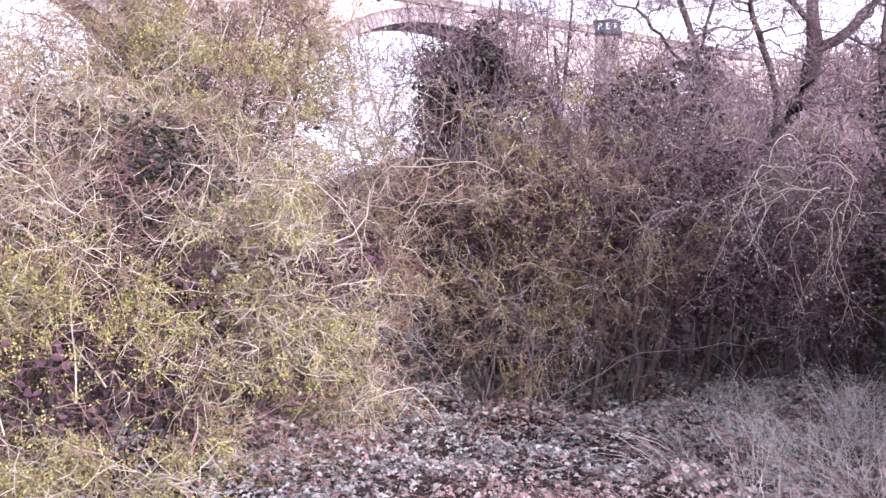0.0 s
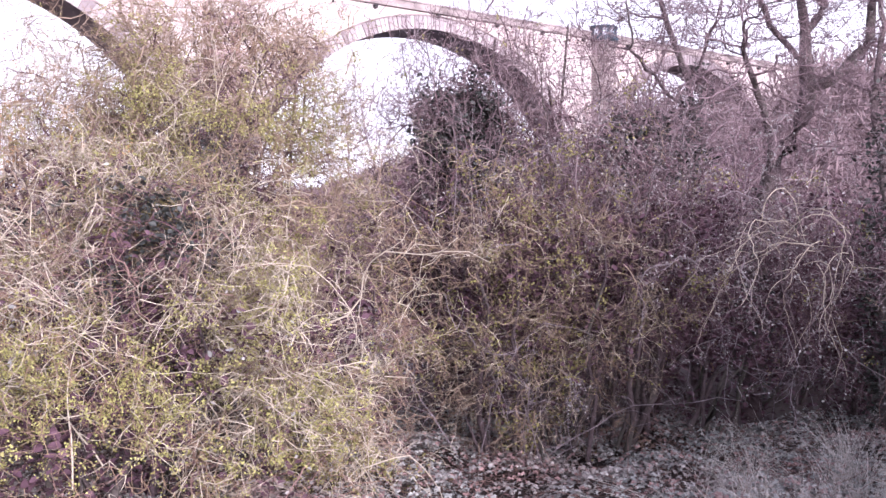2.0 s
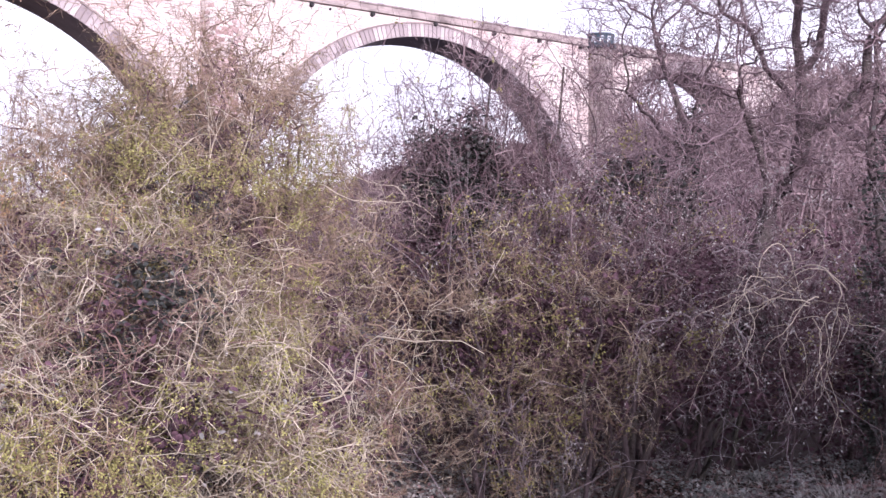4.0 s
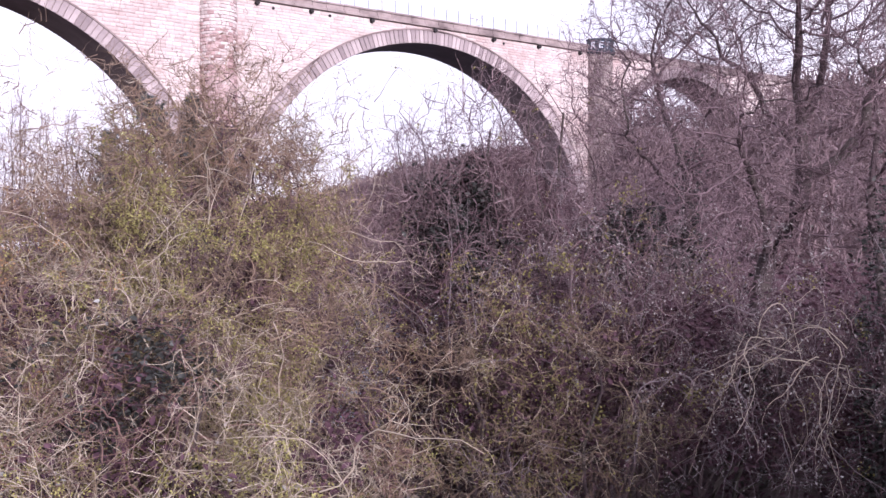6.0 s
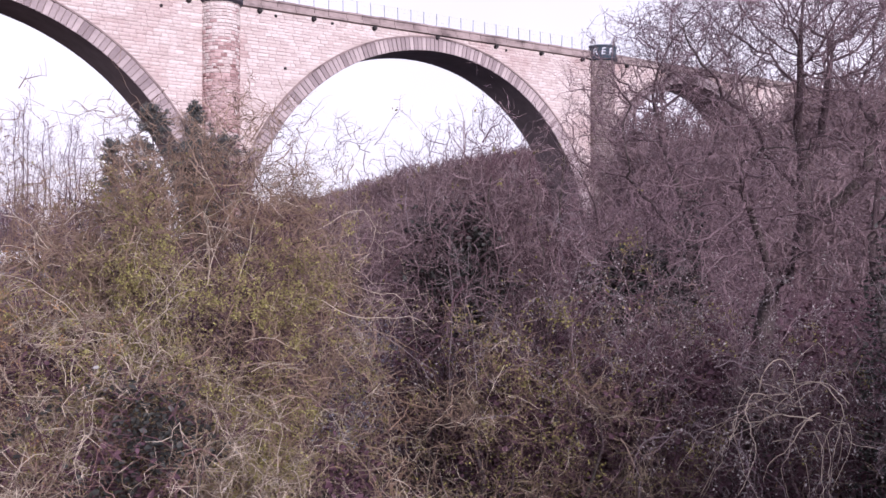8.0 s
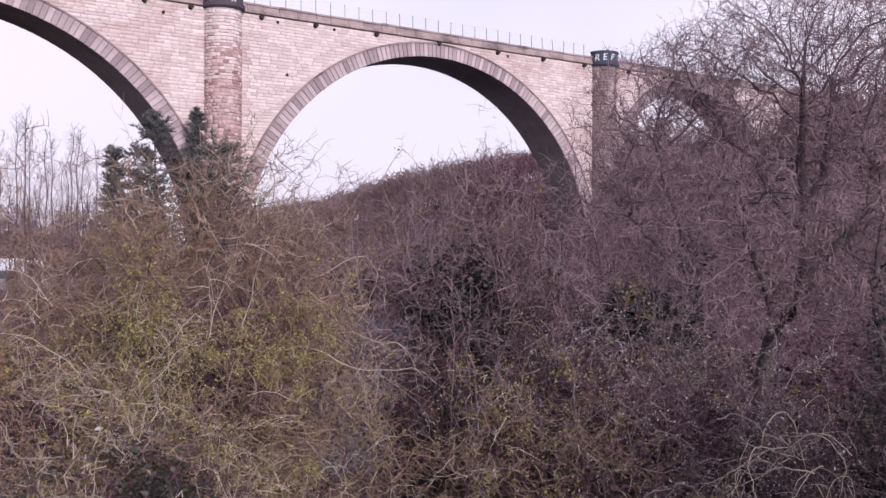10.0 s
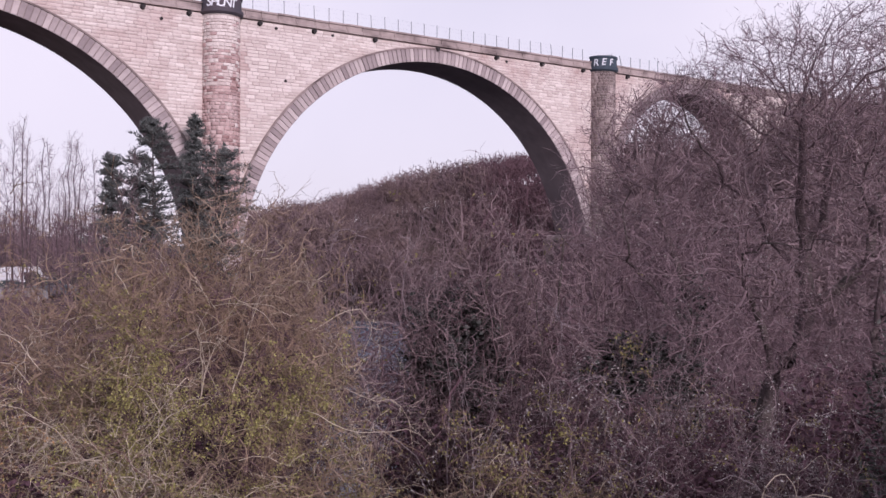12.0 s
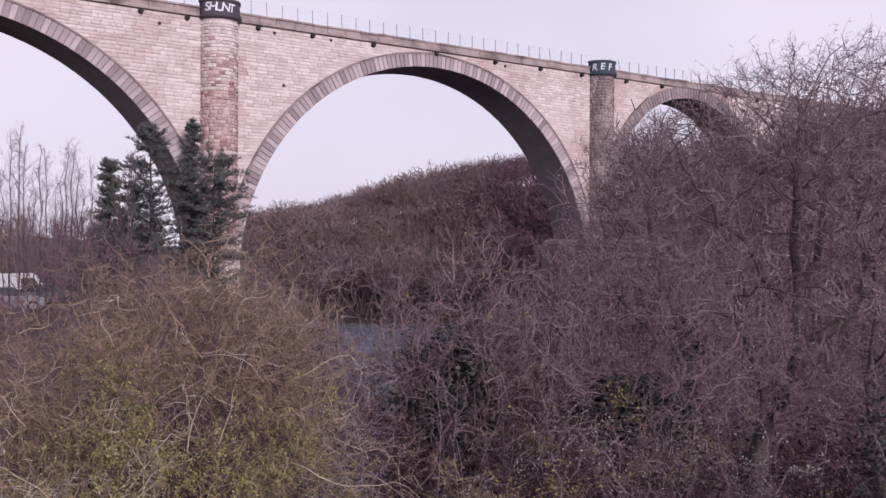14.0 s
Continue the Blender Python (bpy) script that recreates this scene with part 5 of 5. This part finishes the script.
def tree_kind(seed, tall, crown, depth, kids, label, twig_mat, thin=0.012, slim=False, name="bare_tree"):
    trunk, groups = bare_tree_meshes(seed, tall, crown, depth, kids, thin, slim)
    ob = thing(name, label, "tree")
    mesh_object("trunk", *strands(*trunk, 7), M_BARK, ob, smooth=True)
    for i, g in enumerate(groups):
        fine = g[1][:, 0] < 0.015
        rng_h = np.random.default_rng(seed)
        got = [hairs(g[0][fine], g[1][fine] * 1.2, rng_h)] if fine.any() else []
        if (~fine).any():
            got.append(strands(g[0][~fine], g[1][~fine], 3))
        mass(("branchwork", "twigwork")[i], join(*got), twig_mat, ob)
    return ob


kinds = [tree_kind(100 + i, 10, 0.55 + 0.1 * i, 3, 4, "leafless brown tree on the valley side", M_WOODS, 0.005) for i in range(3)]
rng = np.random.default_rng(101)
spots = []
for _ in range(44):      # scrub and trees between the hedge and the viaduct
    y = rng.uniform(46, 88)
    a = rng.uniform(-0.16, 0.30)
    spots.append((a * y, y, rng.uniform(0.55, 0.95)))
for _ in range(30):      # wooded bank about the third arch
    y = rng.uniform(70, 128)
    a = rng.uniform(0.17, 0.5)
    spots.append((a * y, y, rng.uniform(0.7, 1.15)))
for i, (x, y, sc) in enumerate(spots):
    # keep the stonework clear
    loc = (math.cos(radians(-VTURN)) * (x - VX) - math.sin(radians(-VTURN)) * (y - VY), math.sin(radians(-VTURN)) * (x - VX) + math.cos(radians(-VTURN)) * (y - VY))
    if -4.5 < loc[1] < DEPTH + 3 or -0.15 < x / y < -0.03 or 0.12 < x / y < 0.2:
        continue
    ob = kinds[i % 3]
    m = Matrix.Translation((x, y, float(height(x, y)) - 0.2)) @ Matrix.Rotation(rng.uniform(0, 6.28), 4, "Z")
    c = copy_thing(ob, m)
    c.scale = (sc, sc, sc)
    tagged(c, group="trees of the valley")
for i, ob in enumerate(kinds):
    ob.matrix_basis = pose(6 + 6 * i, 60 + 9 * i, float(height(6 + 6 * i, 60 + 9 * i)) - 0.2)

# slender saplings on the terrace
sap = tree_kind(120, 13, 0, 0, 0, "slender bare sapling on the river terrace", M_TWIG_OAK, slim=True, name="sapling")
sap2 = tree_kind(121, 12, 0, 0, 0, "slender bare sapling on the river terrace", M_TWIG_OAK, slim=True, name="sapling")
for i, (px, d, tall) in enumerate(((36, 55, 11.2), (62, 57, 9.0), (84, 60, 10.3), (110, 56, 9.8), (128, 60, 10.6), (150, 58, 9.0), (8, 54, 8.5), (52, 54, 8), (230, 74, 11.5), (215, 72, 10), (-30, 54, 9), (98, 52, 8.2), (20, 58, 11.0), (74, 62, 11.4), (44, 60, 10.5), (138, 63, 11.2), (164, 64, 10.0), (-10, 60, 11), (118, 66, 11.5))):
    x = (px - 784) / 1681 * d - 0.14
    z = float(height(x, d))
    c = copy_thing((sap, sap2)[i % 2], pose(x, d, z - 0.1, 0, 0, 77 * i))
    c.scale = (tall / 13,) * 3
    tagged(c, group="saplings")
sap.matrix_basis = pose(-33, 58, float(height(-33, 58)))
sap2.matrix_basis = pose(-36, 62, float(height(-36, 62)))


def pine(at, tall, seed, lean=0.0, wide=0.25):
    rng = np.random.default_rng(seed)
    ob = thing("pine_tree", "dark green pine tree with clumped needles", "tree", at, "pines by the pier")
    trunk = np.array([[(lean * f, 0, tall * f) for f in np.linspace(0, 1, 8)]])
    mesh_object("trunk", *strands(trunk, np.linspace(0.16, 0.03, 8)[None], 8), M_BARK, ob, smooth=True)
    rows_p = int(tall / 0.62)
    f = np.repeat(np.linspace(0.12, 0.97, rows_p), 6 + int(8 * max(0.0, wide - 0.2)))      # whorls
    n = len(f)
    f = np.clip(f + rng.normal(size=n) * 0.012, 0.05, 0.985)
    an = rng.uniform(0, 6.28, n)
    st = np.stack([lean * f, 0 * f, tall * f], 1)
    ln = np.minimum(wide * 1.25 * tall * (1.04 - f) ** (0.75 - max(0.0, wide - 0.25)), 3.0) * rng.uniform(0.45, 1.15, n)
    p2, r2 = wander(st, np.stack([np.cos(an), np.sin(an), rng.uniform(-0.05, 0.35, n)], 1), ln, 7, rng, 0.10, -0.02, 0.03, 0.3)
    for p, r in zip(p2[ln > 0.9], r2[ln > 0.9]):
        mesh_object("limb", *strands(p[None], r[None], 5), M_BARK, ob)
    s3 = np.repeat(p2[:, 1:].reshape(-1, 3), 6, 0)
    w3 = np.repeat((p2[:, 1:] - p2[:, :-1]).reshape(-1, 3), 6, 0)
    w3 /= np.linalg.norm(w3, axis=1, keepdims=True) + 1e-9
    p3, r3 = wander(s3, w3 * 0.8 + rng.normal(size=s3.shape) * [0.8, 0.8, 0.35] + [0, 0, 0.35], rng.uniform(0.2, 0.55, len(s3)), 4, rng, 0.15, -0.12, 0.009, 0.5)
    mass("twigwork", join(hairs(p3, r3, rng), strands(p2[ln <= 0.9], r2[ln <= 0.9], 3)), M_BARK, ob)
    # needles stand round the last stretch of each shoot like a bottle brush
    u = rng.uniform(0.25, 1.0, (len(p3), 8)) * 2.999
    i = u.astype(int)
    w = (u - i)[:, :, None]
    c = (np.take_along_axis(p3, i[:, :, None], 1) * (1 - w) + np.take_along_axis(p3, i[:, :, None] + 1, 1) * w).reshape(-1, 3)
    ax = np.repeat(p3[:, -1] - p3[:, 0], 8, 0)
    ax /= np.linalg.norm(ax, axis=1, keepdims=True) + 1e-9
    p4, r4 = wander(c, ax * 0.9 + rng.normal(size=c.shape) * 0.6, rng.uniform(0.09, 0.17, len(c)), 2, rng, 0, 0, 0.026, 0.5)
    mass("needle_cover", hairs(p4, r4, rng), M_NEEDLE, ob)


for i, (px, d, top_px, lean, wide) in enumerate(((192, 77, 286, 0.2, 0.21), (272, 79, 222, -0.3, 0.32), (338, 84, 214, 0.2, 0.12), (374, 78, 276, 0.3, 0.42), (235, 80, 330, 0.0, 0.32))):
    x = (px - 784) / 1681 * d - 0.14
    z = float(height(x, d))
    pine((x, d, z - 0.1), 5.54 + (438 - top_px) / 1681 * d - z, 140 + i, lean, wide)

# far woods on the hill beyond the river, and along the skyline
def woods(name, label, seed, cnt, y0, y1, a0, a1, t0, t1, per, m, least=-11.0):
    rng = np.random.default_rng(seed)
    yy = rng.uniform(y0, y1, cnt)
    xx = rng.uniform(a0, a1, cnt) * yy
    hh = height(xx, yy)
    back = -math.sin(radians(VTURN)) * (xx - VX) + math.cos(radians(VTURN)) * (yy - VY)
    lane = (xx / yy > -0.145) & (xx / yy < -0.035) & (yy < 200)      # the open reach of the river
    keep = (hh > least) & ~lane & ((back < -5) | (back > DEPTH + 4))
    base = np.stack([xx, yy, hh], 1)[keep]
    tall = rng.uniform(t0, t1, len(base))
    ax = base[:, 0] / base[:, 1]
    tall = np.where((ax > 0.13) & (ax < 0.19) & (base[:, 1] < 92), np.clip(tall, 1.0, np.maximum(1.2, 6.0 - base[:, 2])), tall)      # low before the pier
    trk, trr = wander(base, np.tile([0, 0, 1.0], (len(base), 1)) + rng.normal(size=base.shape) * 0.06, tall * 0.8, 5, rng, 0.07, 0, 0.013 * tall, 0.35)
    f = rng.uniform(0.12, 1.0, (len(base), per)) * 3.999
    i = f.astype(int)
    w = (f - i)[:, :, None]
    st = (np.take_along_axis(trk, i[:, :, None], 1) * (1 - w) + np.take_along_axis(trk, i[:, :, None] + 1, 1) * w).reshape(-1, 3)
    tl = np.repeat(tall, per)
    tw, twr = wander(st, rng.normal(size=st.shape) * [0.8, 0.8, 0.25] + [0, 0, 0.75], rng.uniform(0.12, 0.28, len(st)) * tl, 3, rng, 0.2, -0.05, 0.0036 * tl, 0.5)
    s3 = np.repeat(tw[:, 1:].reshape(-1, 3), 4, 0)
    t3 = np.repeat(tl, 8)
    tq, tqr = wander(s3, rng.normal(size=s3.shape) * 0.8 + [0, 0, 0.6], rng.uniform(0.05, 0.13, len(s3)) * t3, 2, rng, 0, 0, 0.0026 * t3, 0.6)
    return tagged(mesh_object(name, *join(strands(trk, trr, 3), hairs(tw, twr * 1.2, rng), hairs(tq, tqr * 1.3, rng)), m), label, "woods", kind="stuff")


def canopy(name, label, seed, cnt, y0, y1, a0, a1, t0, t1, per, m, top=None, fine=1.0):
    """Far leafless trees with rounded crowns of fine upswept twigs."""
    rng = np.random.default_rng(seed)
    yy = rng.uniform(y0, y1, cnt)
    xx = rng.uniform(a0, a1, cnt) * yy
    base = np.stack([xx, yy, height(xx, yy)], 1)
    if top is None:
        base = base[base[:, 2] > -12]
    tall = rng.uniform(t0, t1, len(base)) * (1 + 0.22 * np.sin(base[:, 0] * 0.11 + base[:, 1] * 0.07))
    if top is not None:
        tall = np.maximum(top - base[:, 2], 2.0) * rng.uniform(0.75, 1.0, len(base))
    trk, trr = wander(base, np.tile([0, 0, 1.0], (len(base), 1)) + rng.normal(size=base.shape) * 0.08, tall * 0.6, 4, rng, 0.08, 0, 0.012 * tall, 0.4)
    tl = np.repeat(tall, per)
    d = rng.normal(size=(len(tl), 3))
    d /= np.linalg.norm(d, axis=1, keepdims=True)
    d[:, 2] = np.where(d[:, 2] < -0.25, -d[:, 2], d[:, 2])
    mid = np.repeat(base + np.stack([0 * tall, 0 * tall, tall * 0.5], 1), per, 0)
    reach = rng.uniform(0.5, 1.0, len(tl))[:, None] * np.stack([0.38 * tl, 0.38 * tl, 0.48 * tl], 1)
    tw, twr = wander(mid + d * reach * 0.8, d * 0.5 + [0, 0, 0.3] + rng.normal(size=d.shape) * 0.8, 0.10 * fine * tl * rng.uniform(0.6, 1.3, len(tl)), 2, rng, 0, 0, 0.006 * fine * tl, 0.5)
    return tagged(mesh_object(name, *join(strands(trk, trr, 3), hairs(tw, twr, rng)), m), label, "woods", kind="stuff")


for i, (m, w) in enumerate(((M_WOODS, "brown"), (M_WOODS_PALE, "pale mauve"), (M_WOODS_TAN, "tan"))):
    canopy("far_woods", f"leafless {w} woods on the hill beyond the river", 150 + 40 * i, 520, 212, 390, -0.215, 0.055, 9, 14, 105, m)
canopy("dark_woods", "dense dark leafless woods on the steep hillside", 158, 620, 205, 340, 0.025, 0.2, 9, 14, 125, M_TWIG_BROWN)
canopy("bank_scrub", "reddish bare scrub on the river bank below the pier", 159, 150, 60, 83, -0.34, -0.15, 4, 6, 260, M_WOODS_TAN, top=4.6, fine=0.5)
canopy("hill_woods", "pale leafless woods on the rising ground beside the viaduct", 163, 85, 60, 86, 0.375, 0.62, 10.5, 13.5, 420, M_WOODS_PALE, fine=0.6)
woods("terrace_scrub", "reddish bare scrub and hedges beyond the river terrace", 151, 330, 48, 230, -0.62, -0.26, 2.5, 5.5, 16, M_WOODS)
woods("terrace_woods", "reddish leafless woods across the river terrace", 155, 150, 105, 190, -0.66, -0.30, 7.5, 11, 22, M_WOODS)
woods("arch_woods", "tall leafless woods seen through the far arch", 156, 120, 122, 180, 0.15, 0.32, 14, 19, 26, M_WOODS)
# the bank's sunlit look comes from its paler twig colour
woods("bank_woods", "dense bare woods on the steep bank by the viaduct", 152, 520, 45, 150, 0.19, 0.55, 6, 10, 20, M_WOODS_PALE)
woods("valley_scrub", "brown leafless scrub on the slope below the hedge", 153, 700, 26, 92, -0.16, 0.3, 3.0, 6.5, 18, M_WOODS)


# ---------------------------------------------------------------- cars on the river terrace
M_CARWHITE = mat("white_car_paint", (0.72, 0.72, 0.74), (0.78, 0.78, 0.80), rough=0.3, scale=2, island=0.0, spec=0.5)
M_CARGREY = mat("grey_car_paint", (0.10, 0.11, 0.13), (0.14, 0.15, 0.17), rough=0.3, scale=2, island=0.0, spec=0.5)
M_GLASS = mat("dark_car_glass", (0.03, 0.04, 0.045), (0.05, 0.06, 0.065), rough=0.08, scale=2, island=0.0, spec=0.6)
M_TYRE = mat("black_tyre", (0.02, 0.02, 0.02), (0.035, 0.035, 0.035), rough=0.85, scale=5, island=0.0)
M_RIM = mat("silver_rim", (0.4, 0.4, 0.42), (0.5, 0.5, 0.52), rough=0.35, scale=5, island=0.0, metal=0.8)


def prism(profile, y0, y1, inset=0.0):
    """A solid with the side outline profile (x, z) from y0 to y1, drawn in at the top by inset."""
    bm = bmesh.new()
    top = max(z for _, z in profile)
    low = min(z for _, z in profile)
    side = []
    for y, s in ((y0, 1), (y1, -1)):
        side.append([bm.verts.new((x, y + s * inset * (z - low) / (top - low), z)) for x, z in profile])
    bm.faces.new(side[0])
    bm.faces.new(side[1][::-1])
    n = len(profile)
    for i in range(n):
        bm.faces.new((side[0][i], side[1][i], side[1][(i + 1) % n], side[0][(i + 1) % n]))
    bmesh.ops.recalc_face_normals(bm, faces=bm.faces[:])
    bmesh.ops.bevel(bm, geom=bm.edges[:], offset=0.04, segments=2, affect="EDGES")
    return bm


def car(at, turn, paint, label, van=False):
    ob = thing("van" if van else "car", label, "van" if van else "car", at, "parked vehicles", turn)
    if van:
        part("body", prism([(-2.5, 0.35), (2.4, 0.35), (2.5, 0.9), (2.3, 1.1), (1.7, 2.0), (1.5, 2.15), (-2.45, 2.15)], -0.95, 0.95, 0.08), paint, ob)
        part("windscreen", prism([(2.27, 1.2), (2.29, 1.2), (1.79, 1.95), (1.77, 1.95)], -0.75, 0.75), M_GLASS, ob)
        part("side_window", prism([(0.7, 1.25), (1.9, 1.25), (1.55, 1.85), (0.7, 1.85)], -0.925, -0.90), M_GLASS, ob)
    else:
        part("body", prism([(-2.05, 0.3), (2.05, 0.3), (2.1, 0.65), (1.9, 0.85), (1.0, 0.95), (-1.9, 1.0), (-2.1, 0.7)], -0.87, 0.87, 0.05), paint, ob)
        part("cabin", prism([(-1.75, 0.95), (0.95, 0.95), (0.35, 1.42), (-1.15, 1.45)], -0.8, 0.8, 0.14), M_GLASS, ob, "dark glass cabin")
        part("roof", prism([(-1.2, 1.44), (0.38, 1.42), (0.3, 1.48), (-1.1, 1.5)], -0.66, 0.66, 0.0), paint, ob)
    for x in (-1.3, 1.35):
        for y in (-0.82, 0.82):
            bm = bmesh.new()
            bmesh.ops.create_cone(bm, cap_ends=True, segments=20, radius1=0.32, radius2=0.32, depth=0.22, matrix=Matrix.Translation((x, y, 0.32)) @ Matrix.Rotation(math.pi / 2, 4, "X"))
            bmesh.ops.bevel(bm, geom=[e for e in bm.edges if len(e.link_faces) == 2 and e.calc_face_angle(0) > 1], offset=0.04, segments=2, affect="EDGES")
            wheel = part("wheel", bm, M_TYRE, ob)
            rim = bmesh.new()
            bmesh.ops.create_cone(rim, cap_ends=True, segments=16, radius1=0.2, radius2=0.2, depth=0.24, matrix=Matrix.Translation((x, y, 0.32)) @ Matrix.Rotation(math.pi / 2, 4, "X"))
            part("rim", rim, M_RIM, wheel, "silver rim")


for px, d, turn, paint, label, van in ((22, 66, 20, M_CARWHITE, "white van parked on the river terrace", True), (70, 68, 15, M_CARWHITE, "white car parked beside bare saplings", False),
                                       (20, 60, 25, M_CARGREY, "dark grey car parked on the river terrace", False), (82, 66, 70, M_CARGREY, "dark grey car parked behind bare saplings", False)):
    x = (px - 784) / 1681 * d - 0.14
    car((x, d, float(height(x, d))), turn, paint, label, van)
woods("edge_scrub", "low bare scrub along the edge of the terrace", 154, 330, 17, 42, -0.75, -0.2, 1.8, 3.2, 16, M_WOODS)
woods("bank_scrub", "dry tan scrub on the bank behind the hedge", 157, 240, 15.5, 30, 0.26, 0.62, 0.8, 1.7, 16, M_TWIG_TAN, least=-1.0)
woods("slope_scrub", "brown bare scrub on the slope behind the hedge", 159, 620, 15, 50, 0.10, 0.62, 1.4, 3.2, 14, M_WOODS, least=-6.0)
woods("verge_scrub", "low reddish scrub along the verge before the parked cars", 161, 70, 44, 57, -0.55, -0.40, 1.0, 1.7, 16, M_WOODS)
